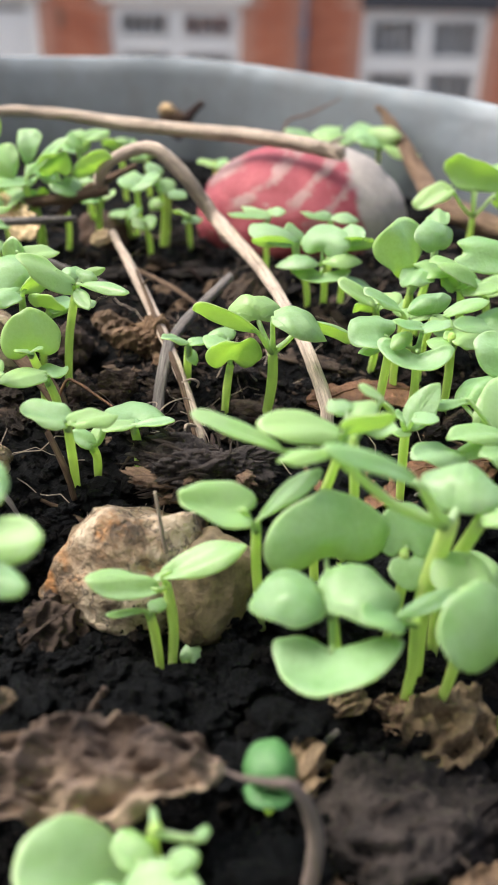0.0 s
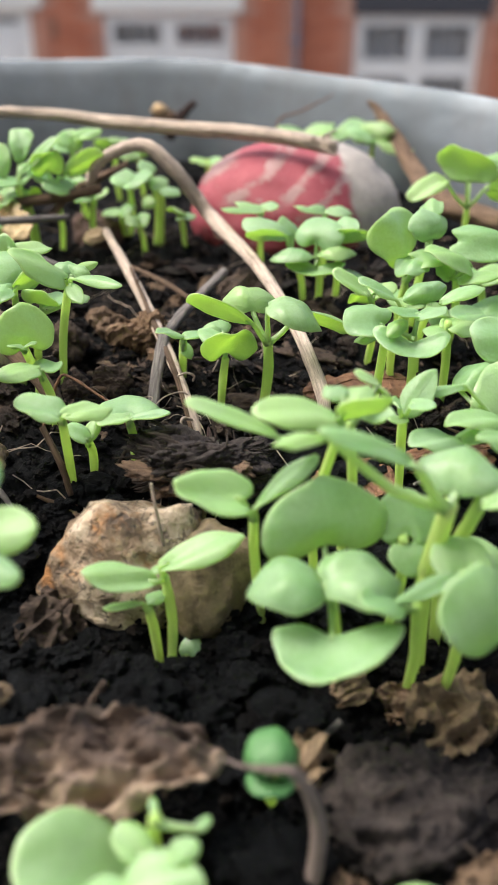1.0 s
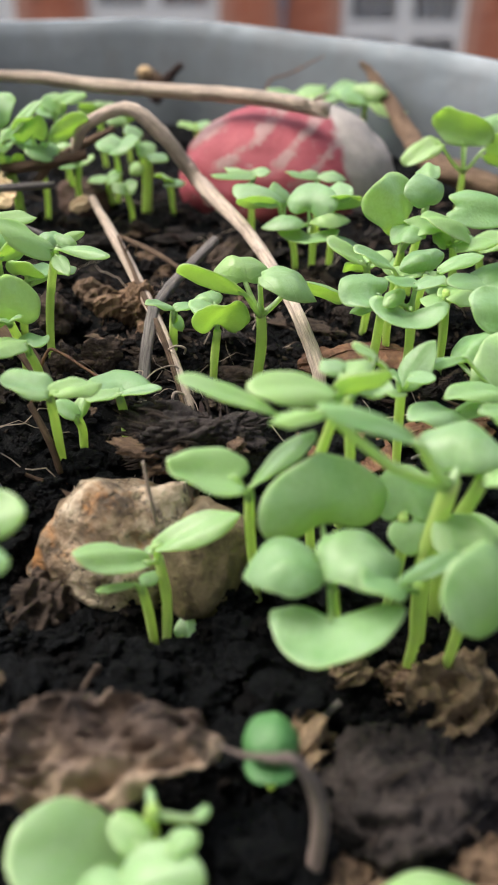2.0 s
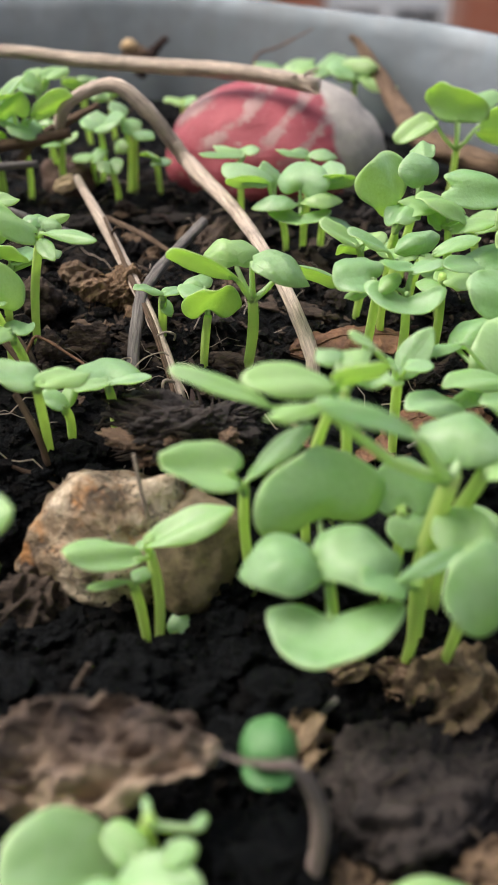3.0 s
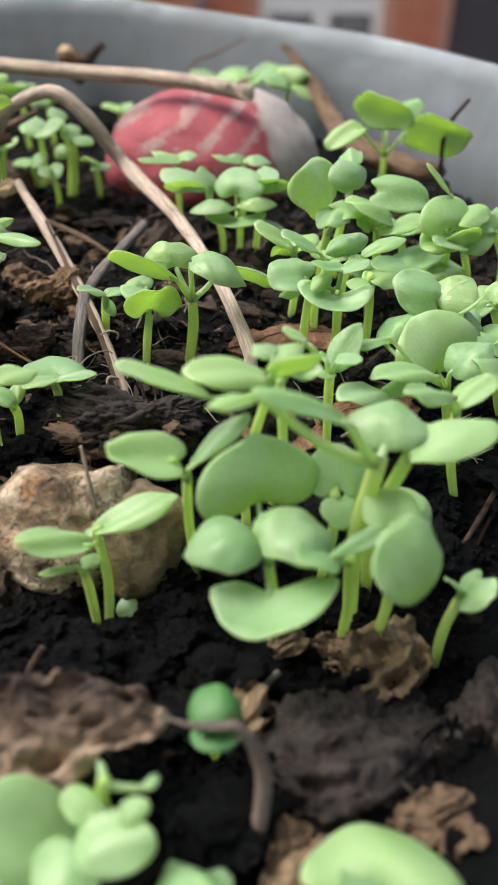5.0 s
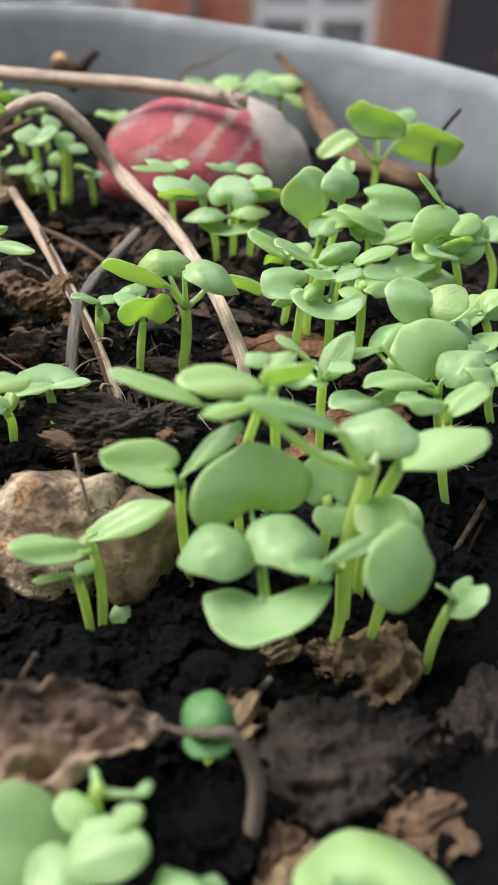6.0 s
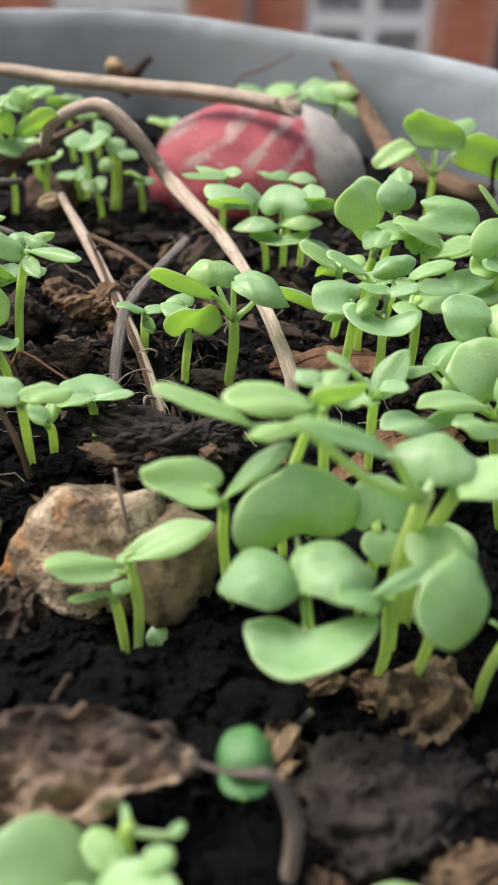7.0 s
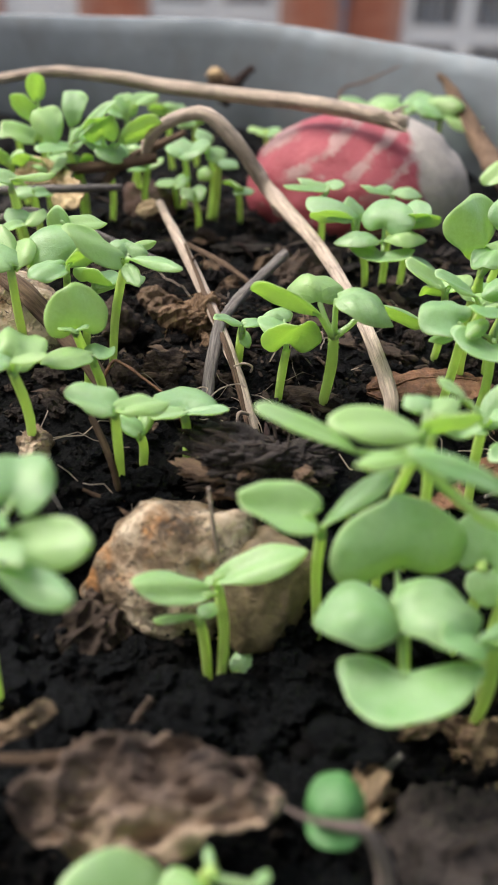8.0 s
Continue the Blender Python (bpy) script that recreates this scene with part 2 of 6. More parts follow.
def galvanised():
    k = Kit("galvanised_steel", 0.5, 0.75)
    cloud, span = k.noise(14, 5, 0.6), k.noise(160, 2, 0.5, (1, 1, 0.5))
    c = k.ramp(cloud, (0.3, (0.115, 0.138, 0.158)), (0.7, (0.215, 0.252, 0.286)))
    c = k.mix(k.ramp(span, (0.42, (0, 0, 0)), (0.75, (0.5, 0.5, 0.5))), c, (0.13, 0.138, 0.145))
    c = k.mix(k.ramp(k.noise(70, 5, 0.75), (0.66, (0, 0, 0)), (0.76, (0.7, 0.7, 0.7))), c, (0.12, 0.105, 0.09))
    k.colour(c)
    k.rough(k.ramp(k.noise(40, 4), (0.3, (0.45, 0.45, 0.45)), (0.7, (0.68, 0.68, 0.68))))
    k.bump(k.noise(30, 4, 0.6), 0.003, 0.35)
    return k.m


STEEL = galvanised()


def plain(name, c, rough=0.6, metal=0.0, vary=0.12, scale=30, dist=0.002):
    k = Kit(name, rough, metal)
    n = k.noise(scale, 5, 0.65)
    k.colour(k.ramp(n, (0.3, tuple(v * (1 - vary) for v in c)), (0.7, tuple(min(1, v * (1 + vary)) for v in c))))
    k.bump(n, dist, 0.3)
    return k.m


def brick_material():
    k = Kit("red_brick", 0.8)
    tone = k.ramp(k.rand(), (0.0, (0.40, 0.115, 0.058)), (0.5, (0.49, 0.155, 0.078)), (1.0, (0.55, 0.205, 0.115)))
    k.colour(k.mix(k.ramp(k.noise(9, 5, 0.7), (0.45, (0, 0, 0)), (0.8, (0.6, 0.6, 0.6))), tone, (0.66, 0.33, 0.21)))
    k.bump(k.noise(60, 5, 0.7), 0.003, 0.6)
    return k.m


def laid_brick_material():
    """The same brickwork where its pieces are joined in one mesh."""
    k = Kit("red_brickwork", 0.8)
    tone = k.ramp(k.island(), (0.0, (0.40, 0.115, 0.058)), (0.5, (0.49, 0.155, 0.078)), (1.0, (0.55, 0.205, 0.115)))
    k.colour(k.mix(k.ramp(k.noise(9, 5, 0.7), (0.45, (0, 0, 0)), (0.8, (0.6, 0.6, 0.6))), tone, (0.66, 0.33, 0.21)))
    k.bump(k.noise(60, 5, 0.7), 0.003, 0.6)
    return k.m


BRICK, BRICKWORK = brick_material(), laid_brick_material()
MORTAR = plain("lime_mortar", (0.50, 0.27, 0.19), 0.9)
WHITE = plain("white_window_frame", (0.82, 0.81, 0.76), 0.35, 0, 0.04)
LINTEL = plain("white_painted_lintel", (0.80, 0.78, 0.71), 0.6, 0, 0.06)
DARKLINTEL = plain("dark_painted_lintel", (0.055, 0.055, 0.062), 0.6)
DARKDOOR = plain("dark_door_paint", (0.05, 0.045, 0.048), 0.5)
PIPE = plain("grey_downpipe", (0.19, 0.20, 0.24), 0.45)
SLATE = plain("roof_slate", (0.09, 0.095, 0.105), 0.6, 0, 0.3, 3)
NET = plain("net_curtain", (0.68, 0.66, 0.65), 0.9, 0, 0.12, 12)
ROOM = plain("room_plaster", (0.35, 0.33, 0.31), 0.9)
TARMAC = plain("tarmac", (0.05, 0.05, 0.052), 0.9, 0, 0.3, 40, 0.004)
PAVING = plain("pavement_slab", (0.28, 0.27, 0.255), 0.85, 0, 0.15, 8)
STONELEDGE = plain("stone_ledge", (0.42, 0.40, 0.36), 0.8, 0, 0.15, 20)
RENDER = plain("grey_render", (0.42, 0.42, 0.40), 0.9, 0, 0.1, 6)
PINK = plain("pink_ornament", (0.6, 0.25, 0.22), 0.6)
BRASS = plain("brass", (0.6, 0.45, 0.2), 0.35, 1.0)


def glass_material():
    k = Kit("window_glass", 0.03)
    k.colour((0.9, 0.92, 0.92))
    k.b.inputs["Transmission Weight"].default_value = 1.0
    k.b.inputs["IOR"].default_value = 1.45
    return k.m


GLASS = glass_material()


# ---- builders ----
def part(name, bm, material, parent, label=""):
    """Links a bmesh as one mesh object under a thing or a part."""
    me = bpy.data.meshes.new(name)
    bm.to_mesh(me)
    bm.free()
    me.materials.append(material)
    ob = new(name, me)
    ob.parent = parent
    if label:
        tagged(ob, label)
    return ob


def smooth(ob):
    ob.data.polygons.foreach_set("use_smooth", [True] * len(ob.data.polygons))
    return ob


def thing(name, at, label, category, group="", kind=""):
    ob = new(name)
    ob.location = at
    ob.empty_display_size = 0.01
    return tagged(ob, label, category, group, kind)


def single(name, bm, material, at, label, category, group="", kind="", round_=True):
    """A thing of one mesh, its mesh in metres round the point at."""
    ob = part(name, bm, material, None)
    ob.location = at
    if round_:
        smooth(ob)
    return tagged(ob, label, category, group, kind)


def curve_points(points, n):
    """n points on a smooth line through the given ones."""
    p = [Vector(q) for q in points]
    p = [p[0] * 2 - p[1]] + p + [p[-1] * 2 - p[-2]]
    out = []
    for i in range(n):
        s = i / (n - 1) * (len(p) - 3)
        k = min(int(s), len(p) - 4)
        u = s - k
        a, b, c, d = p[k:k + 4]
        out.append(0.5 * (2 * b + (c - a) * u + (2 * a - 5 * b + 4 * c - d) * u * u + (3 * b - 3 * c + d - a) * u ** 3))
    return out


def tube(bm, pts, radii, sides=8, rough=0.0, seed=0):
    """A closed tube along points, with a radius at each, and an uneven skin."""
    rings, up, run, uv = [], Vector((0.13, 0.21, 0.97)), 0.0, bm.loops.layers.uv.verify()
    for i, p in enumerate(pts):
        ahead = (pts[min(i + 1, len(pts) - 1)] - pts[max(i - 1, 0)]).normalized()
        side = ahead.cross(up)
        side = (side if side.length > 1e-3 else ahead.cross(Vector((1, 0, 0)))).normalized()
        top = side.cross(ahead)
        ring = []
        for j in range(sides):
            w = 2 * math.pi * j / sides
            r = radii[i] * (1 + rough * (0.6 * noise.noise(Vector((j * 1.7 + seed, i * 0.55, seed * 3.1))) + 0.7 * noise.noise(Vector((j * 2.3 + seed, i * 0.06, 5.0)))))
            ring.append(bm.verts.new(p + side * (r * math.cos(w)) + top * (r * math.sin(w))))
        run += (p - pts[i - 1]).length / MM if i else 0.0
        rings.append((ring, run))
    for (a, ra), (b, rb) in zip(rings, rings[1:]):
        for j in range(sides):
            fc = bm.faces.new((a[j], a[(j + 1) % sides], b[(j + 1) % sides], b[j]))
            for lp, at in zip(fc.loops, ((j, ra), (j + 1, ra), (j + 1, rb), (j, rb))):
                lp[uv].uv = (at[0] * 8.0 / sides, at[1] + seed)
    bm.faces.new(rings[0][0][::-1])
    bm.faces.new(rings[-1][0])


def slab(bm, x0, x1, y0, y1, z0, z1, bevel=0.0):
    """A box between two corners, with its edges eased."""
    m = Matrix.LocRotScale(((x0 + x1) / 2, (y0 + y1) / 2, (z0 + z1) / 2), None, (x1 - x0, y1 - y0, z1 - z0))
    made = bmesh.ops.create_cube(bm, size=1, matrix=m)["verts"]
    if bevel:
        edges = list({ed for v in made for ed in v.link_edges})
        bmesh.ops.bevel(bm, geom=edges, offset=bevel, segments=2, affect="EDGES", profile=0.5)


def blade(bm, base, tip, width, roll, kind, dome, droop, seed):
    """A leaf blade of some thickness from base to tip; base, tip and width in metres."""
    axis = tip - base
    length = axis.length
    axis = axis.normalized()
    n = Vector((0, 0, 1)) - axis * axis.z
    n = (n if n.length > 0.05 else Vector((0, -1, 0.2))).normalized()
    n = Matrix.Rotation(radians(roll), 3, axis) @ n
    side = axis.cross(n)
    nu, nv = 15, 13
    thick = 0.00022
    true = kind == "true"
    dome *= 0.55 if true and width < 0.0032 else 1.0 if true else 1.5
    uv = bm.loops.layers.uv.verify()
    top, low, where = [], [], {}
    rnd = random.Random(seed)
    skew, wave = rnd.uniform(-0.09, 0.09), rnd.uniform(0.03, 0.075) * (0.5 if true or width > 1.5 * length else 1.0)
    off = Vector((seed * 1.37, seed * 0.71, 3.0))
    ratio = width / length
    heart = kind == "heart"
    oval = 0.0 if heart else min(1.0, max(0.0, (0.8 - ratio) / 0.35))
    notch = 0.12 if true else 0.04 if kind == "spoon" else 0.1 if kind == "round" else 0.36 if heart else (0.40 + 0.12 * min(1.0, max(0.0, ratio - 1))) * (1 - oval) + rnd.uniform(-0.06, 0.06)
    sink = 0.27 + 0.3 * min(1.0, max(0.0, ratio - 1.6))
    moon = 0.0 if heart or kind == "round" else 0.4 * min(1.0, max(0.0, ratio - 1.4))
    flat = 1.0 if true or heart else 0.80 + 0.20 * oval
    box = 0.5 if true else 0.44 if heart else 0.56 if kind == "round" else rnd.uniform(0.48, 0.54)
    start = -flat * (1 - notch)
    for i in range(nu):
        a = 2 * i / (nu - 1) - 1
        rows_t, rows_l = [], []
        for j in range(nv):
            b = 2 * j / (nv - 1) - 1
            x, y = a * math.sqrt(1 - b * b / 2), b * math.sqrt(1 - a * a / 2)
            sx, sy = a * math.sqrt(1 - box * b * b), b * math.sqrt(1 - box * a * a)
            r2 = min(1.0, x * x + y * y)
            wob = 1 + 0.08 * r2 * noise.noise(Vector((x * 1.3, y * 1.3, 0)) + off)
            px, py = sx * wob, sy * wob
            if x < 0:
                px = sx * wob * flat + notch * flat * -x * math.exp(-(y / sink) ** 2)
            if true:
                py *= 1 - 0.32 * max(0.0, x) ** 2 - 0.12 * max(0.0, -x)
                px += 0.13 * max(0.0, x) * (1 - abs(y)) ** 1.5
            else:
                py *= 1 - (0.75 if kind == "spoon" else 0.55 * oval) * ((1 - x) / 2) ** 1.3
                py *= 1 - 0.2 * x - 0.3 * max(0.0, x) ** 2 if heart else 1.0
                py *= 1 - 0.28 * oval * max(0.0, x) ** 2
                px *= 1 + 0.05 * max(0.0, x) * y * y
                px -= moon * y * y
            uu = max(0.0, (px - start) / (1 - start))
            along = (px - start) / ((1.13 if true else 1.0) - start)
            across = width / 2 * (py + skew * (1 - x * x))
            puff = 1 - 0.95 * r2
            if true:
                puff += 0.14 * math.cos(abs(y) * 5.5 - uu * 13) * (0.2 + abs(y)) * (1 - r2)
                fold = -0.09 * math.exp(-(y * 5) ** 2) * (1 - r2)
            else:
                fold = 0.05 * abs(y) - 0.03 * math.exp(-(y * 6) ** 2) * max(0.0, 0.4 - x)
            h = width * (dome * puff + fold * (0.4 if dome > 0 else 1)) - droop * length * uu * uu
            h += width * wave * (math.sin(3 * uu + 4 * y + seed) + 1.2 * r2 * noise.noise(Vector((x * 1.8, y * 1.8, 9)) + off))
            c = base + axis * (length * along) + side * across + n * h
            edge = 1 if (0 < i < nu - 1 and 0 < j < nv - 1) else 0.5
            rows_t.append(bm.verts.new(c + n * thick * 0.5 * edge))
            rows_l.append(bm.verts.new(c - n * thick * 0.5 * edge))
            where[rows_t[-1]] = where[rows_l[-1]] = (x, abs(y))
        top.append(rows_t)
        low.append(rows_l)
    faces = []
    for i in range(nu - 1):
        for j in range(nv - 1):
            faces.append(bm.faces.new((top[i][j], top[i + 1][j], top[i + 1][j + 1], top[i][j + 1])))
            faces.append(bm.faces.new((low[i][j + 1], low[i + 1][j + 1], low[i + 1][j], low[i][j])))
    for i in range(nu - 1):
        faces.append(bm.faces.new((low[i][0], low[i + 1][0], top[i + 1][0], top[i][0])))
        faces.append(bm.faces.new((top[i][-1], top[i + 1][-1], low[i + 1][-1], low[i][-1])))
    for j in range(nv - 1):
        faces.append(bm.faces.new((top[0][j], top[0][j + 1], low[0][j + 1], low[0][j])))
        faces.append(bm.faces.new((low[-1][j], low[-1][j + 1], top[-1][j + 1], top[-1][j])))
    for fc in faces:
        for lp in fc.loops:
            lp[uv].uv = where[lp.vert]


COUNT = [0]


def seedling(foot, rise, leaves, stem=0.53, label="", hairs=False):
    """One seedling: foot on the soil, rise to its fork, and its leaves by base, tip, width, roll, dome and droop (mm)."""
    COUNT[0] += 1
    seed = COUNT[0]
    kinds = [lf[0] for lf in leaves]
    words = label or ("fresh green basil seedling with puckered young leaves, rooted in dark soil" if "true" in kinds
                      else "fresh green seedling with rounded seed leaves, rooted in dark soil")
    plant = thing("seedling", spot(*foot), words, "seedling", "seedlings in the planter")
    fork = Vector(rise) * MM
    bend = Vector((random.uniform(-0.06, 0.06), random.uniform(-0.06, 0.06), 0)) * fork.length
    bm = bmesh.new()
    line = curve_points([Vector((0, 0, -0.002)), fork * 0.5 + bend, fork], 9)
    tube(bm, line, [stem * MM * (0.86 + 0.16 * math.sin(math.pi * i / 8) + 0.06 * i / 8) for i in range(9)], 8, 0.12, seed)
    st = smooth(part("stem", bm, STEM, plant))
    if hairs:
        bm = bmesh.new()
        rnd = random.Random(5)
        for _ in range(420):
            n = rnd.randrange(1, 8)
            p = line[n].lerp(line[n + 1], rnd.random())
            w = rnd.uniform(0, 2 * math.pi)
            out = Vector((math.cos(w), math.sin(w), rnd.uniform(-0.2, 0.2)))
            a = p + out * stem * MM * 0.8
            tube(bm, [a, a + out * MM * rnd.uniform(0.14, 0.3)], [0.03 * MM, 0.008 * MM], 3)
        part("stem_hairs", bm, STEM, st, "fine pale hairs on the stem")
    for n, (kind, b, t, w, roll, dome, droop) in enumerate(leaves):
        b, t = fork + Vector(b) * MM, fork + Vector(t) * MM
        bm = bmesh.new()
        gap = (b - fork).length
        if gap > 0.0004:
            mid = fork.lerp(b, 0.5) - Vector((0, 0, 0.12 * gap))
            reach = b + (t - b) * 0.12
            pts = curve_points([fork - Vector((0, 0, 0.0006)), mid, b, reach], 7)
            tube(bm, pts, [stem * MM * r for r in (0.75, 0.62, 0.55, 0.52, 0.5, 0.42, 0.2)], 6)
        blade(bm, b, t, w * MM, roll, kind, dome, droop, seed * 7 + n)
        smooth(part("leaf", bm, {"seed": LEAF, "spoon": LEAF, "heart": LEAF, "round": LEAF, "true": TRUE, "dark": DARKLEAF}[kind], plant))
    return plant


def stick(name, points, radii, material, label, category="stick", sides=10, rough=0.35, group="", frayed=0):
    """A twig or stalk along points (mm), with a radius at each end and between (mm)."""
    n = max(24, 6 * len(points))
    at = spot(*points[0])
    pts = [q - at for q in curve_points([spot(*p) for p in points], n)]
    rr = [0.8 * float(np.interp(i / (n - 1), np.linspace(0, 1, len(radii)), radii)) * MM for i in range(n)]
    bm = bmesh.new()
    tube(bm, pts, rr, max(sides, 14) if radii[0] > 0.6 else sides, rough, len(points) + points[0][0])
    ob = single(name, bm, material, at, label, category, group)
    if frayed:
        bm = bmesh.new()
        rnd = random.Random(n + int(points[0][0]))
        ahead = (pts[-1] - pts[-4]).normalized()
        for _ in range(frayed):
            side = Vector((rnd.gauss(0, 1), rnd.gauss(0, 1), rnd.gauss(0, 1))) * rr[-1] * 0.6
            a = pts[-3] + side
            e_ = a + ahead * rnd.uniform(1.0, 3.2) * MM + side * rnd.uniform(0.2, 1.6)
            tube(bm, curve_points([a, a.lerp(e_, 0.55) + side * 0.3, e_], 6), [rr[-1] * rnd.uniform(0.14, 0.3) * (1 - 0.13 * i) for i in range(6)], 5)
        tagged(part("frayed_end", bm, material, ob), "torn fibres at the stalk's end", kind="stuff")
    return ob


def lump(name, centre, size, material, label, category, seed, rough=0.25, detail=4, facets=0.0, turn=0, group="", strata=0.0, round_=True):
    """A stone or clod: a ball pushed into shape by noise at two scales, with some flat faces knocked off (mm)."""
    bm = bmesh.new()
    bmesh.ops.create_icosphere(bm, subdivisions=detail, radius=1)
    rnd = random.Random(seed)
    cuts = [(Vector((rnd.gauss(0, 1), rnd.gauss(0, 1), rnd.gauss(0, 1))).normalized(), rnd.uniform(0.62, 0.85)) for _ in range(14)]
    spin = Matrix.Rotation(radians(turn), 3, "Z")
    for v in bm.verts:
        p = v.co.copy()
        for d, lim in cuts if facets else ():
            over = p.dot(d) - lim
            if over > 0:
                p -= d * over * facets
        off = Vector((seed * 3.7, seed * 1.3, 0))
        p *= 1 + rough * noise.noise(p * 1.4 + off) + rough * 0.4 * noise.noise(p * 4.1 + off) + rough * 0.25 * noise.noise(p * 10 + off) + rough * 0.14 * noise.noise(p * 24 + off)
        if strata:
            p *= 1 + strata * (0.35 - abs(noise.noise(Vector((p.x * 1.1, p.y * 2.5, p.z * 8)) + off)) - 0.5 * abs(noise.noise(Vector((p.x * 2, p.y * 7, p.z * 22)) + off)))
        v.co = spin @ Vector((p.x * size[0], p.y * size[1], p.z * size[2])) * MM
    return single(name, bm, material, spot(*centre), label, category, group, "", round_)


def shag(ob, count, reach, thin, material, seed, name="shaggy_skin", fall=0.5, label="torn fibres standing off the bark", mess=0.3):
    """Torn fibres along the skin of a lump, curling off at their ends (mm)."""
    rnd = random.Random(seed)
    bm = bmesh.new()
    verts = [v for v in ob.data.vertices if v.normal.z > -0.2 and v.normal.y < 0.6]
    flow = Vector((rnd.uniform(-1, 1), rnd.uniform(-1, 1), -fall)).normalized()
    for _ in range(count):
        v = rnd.choice(verts)
        out = v.normal
        run = flow + Vector((rnd.gauss(0, mess), rnd.gauss(0, mess), rnd.gauss(0, mess)))
        run = (run - out * run.dot(out)).normalized()
        ln, p = rnd.uniform(0.4, 1.0) * reach * MM, v.co.copy()
        pts = [p - out * 0.0002, p + run * ln * 0.35 + out * ln * 0.06, p + run * ln * 0.7 + out * ln * rnd.uniform(0.0, 0.18), p + run * ln + out * ln * rnd.uniform(-0.1, 0.4)]
        w = thin * MM * rnd.uniform(0.5, 1.5)
        tube(bm, curve_points(pts, 7), [w * q for q in (0.7, 1.0, 1.0, 0.9, 0.75, 0.5, 0.15)], 5, 0.3, rnd.uniform(0, 50))
    return tagged(part(name, bm, material, ob), label, kind="stuff")


def ridge(s):
    """A zigzag of height -1 to 1, one rise and fall for each unit."""
    s = s % 1.0
    return 4 * abs(s - 0.5) - 1


def crumpled(name, centre, size, material, label, seed, lift=0.4, turn=0, bent=0.0, tilt=0.0, folds=1.5):
    """A dry leaf, crumpled: an oval sheet with sharp folds, thickness, a torn edge and a midrib (mm)."""
    nu, nv = 64, 40
    fine = min(1.0, size[0] / 9.0) ** 1.5
    off = Vector((seed * 2.3, seed * 5.1, seed))
    spin = Matrix.Rotation(radians(turn), 3, "Z") @ Matrix.Rotation(radians(tilt), 3, "X")

    def place(u, v, layer):
        half = max(0.03, (1 - abs(u) ** 2.4)) ** 0.5
        half *= 1 + 0.3 * noise.noise(Vector((u * 2.5, math.copysign(1, v), 0)) + off) + 0.12 * noise.noise(Vector((u * 11, math.copysign(3, v), 0)) + off)
        x, y = u * (1 + 0.08 * noise.noise(Vector((v * 4, 7, 0)) + off)), v * half
        q = Vector((x * folds, y * folds, 0)) + off
        warp = noise.noise(q * 0.8) * 0.9
        z = 0.16 * ridge(folds * (0.55 * x + 0.3 * y) + warp * 1.6) + 0.8 * noise.noise(q * 0.8 + off) + 0.75 * (0.3 - abs(noise.noise(q * 1.9)))
        z += fine * 0.17 * (0.3 - abs(noise.noise(q * 4.1))) + fine * 0.07 * (0.3 - abs(noise.noise(q * 8.5))) + fine * 0.04 * noise.noise(q * 19)
        z = lift * z - bent * (x * x + 0.6 * y * y)
        y *= 1 - 0.12 * abs(ridge(folds * (0.9 * y - 0.55 * x) + warp))
        return spin @ Vector((x * size[0], y * size[1], z * size[2] + layer)) * MM

    bm = bmesh.new()
    a, b = [[[bm.verts.new(place(2 * i / (nu - 1) - 1, 2 * j / (nv - 1) - 1, layer)) for j in range(nv)] for i in range(nu)] for layer in (0.15, -0.15)]
    for i in range(nu - 1):
        for j in range(nv - 1):
            bm.faces.new((a[i][j], a[i + 1][j], a[i + 1][j + 1], a[i][j + 1]))
            bm.faces.new((b[i][j + 1], b[i + 1][j + 1], b[i + 1][j], b[i][j]))
    for i in range(nu - 1):
        bm.faces.new((b[i][0], b[i + 1][0], a[i + 1][0], a[i][0]))
        bm.faces.new((a[i][-1], a[i + 1][-1], b[i + 1][-1], b[i][-1]))
    for j in range(nv - 1):
        bm.faces.new((a[0][j], a[0][j + 1], b[0][j + 1], b[0][j]))
        bm.faces.new((b[-1][j], b[-1][j + 1], a[-1][j + 1], a[-1][j]))
    leaf = thing(name, spot(*centre), label, "dead leaf")
    smooth(part("blade", bm, material, leaf))
    bm = bmesh.new()
    rib = [place(-0.98 + 1.9 * i / 30, 0.02, 0.2) for i in range(31)]
    tube(bm, rib, [0.045 * size[1] * MM * (1 - 0.7 * i / 30) for i in range(31)], 6, 0.2, seed)
    smooth(part("midrib", bm, material, leaf))
    return leaf


# ---- the street ----
def place_world():
    bm = bmesh.new()
    slab(bm, -600, 600, -600, 600, -0.3, 0.0)
    tagged(part("ground", bm, TARMAC, None), "dark grey tarmac street", "ground", kind="structure")
    bm = bmesh.new()
    slab(bm, -30, 30, 9.6, 11.5, 0.002, 0.12, 0.02)
    tagged(part("pavement", bm, PAVING, None), "pale paved footway along the terrace", "pavement", kind="structure")


place_world()
FACE = 11.5                      # the terrace's brick face


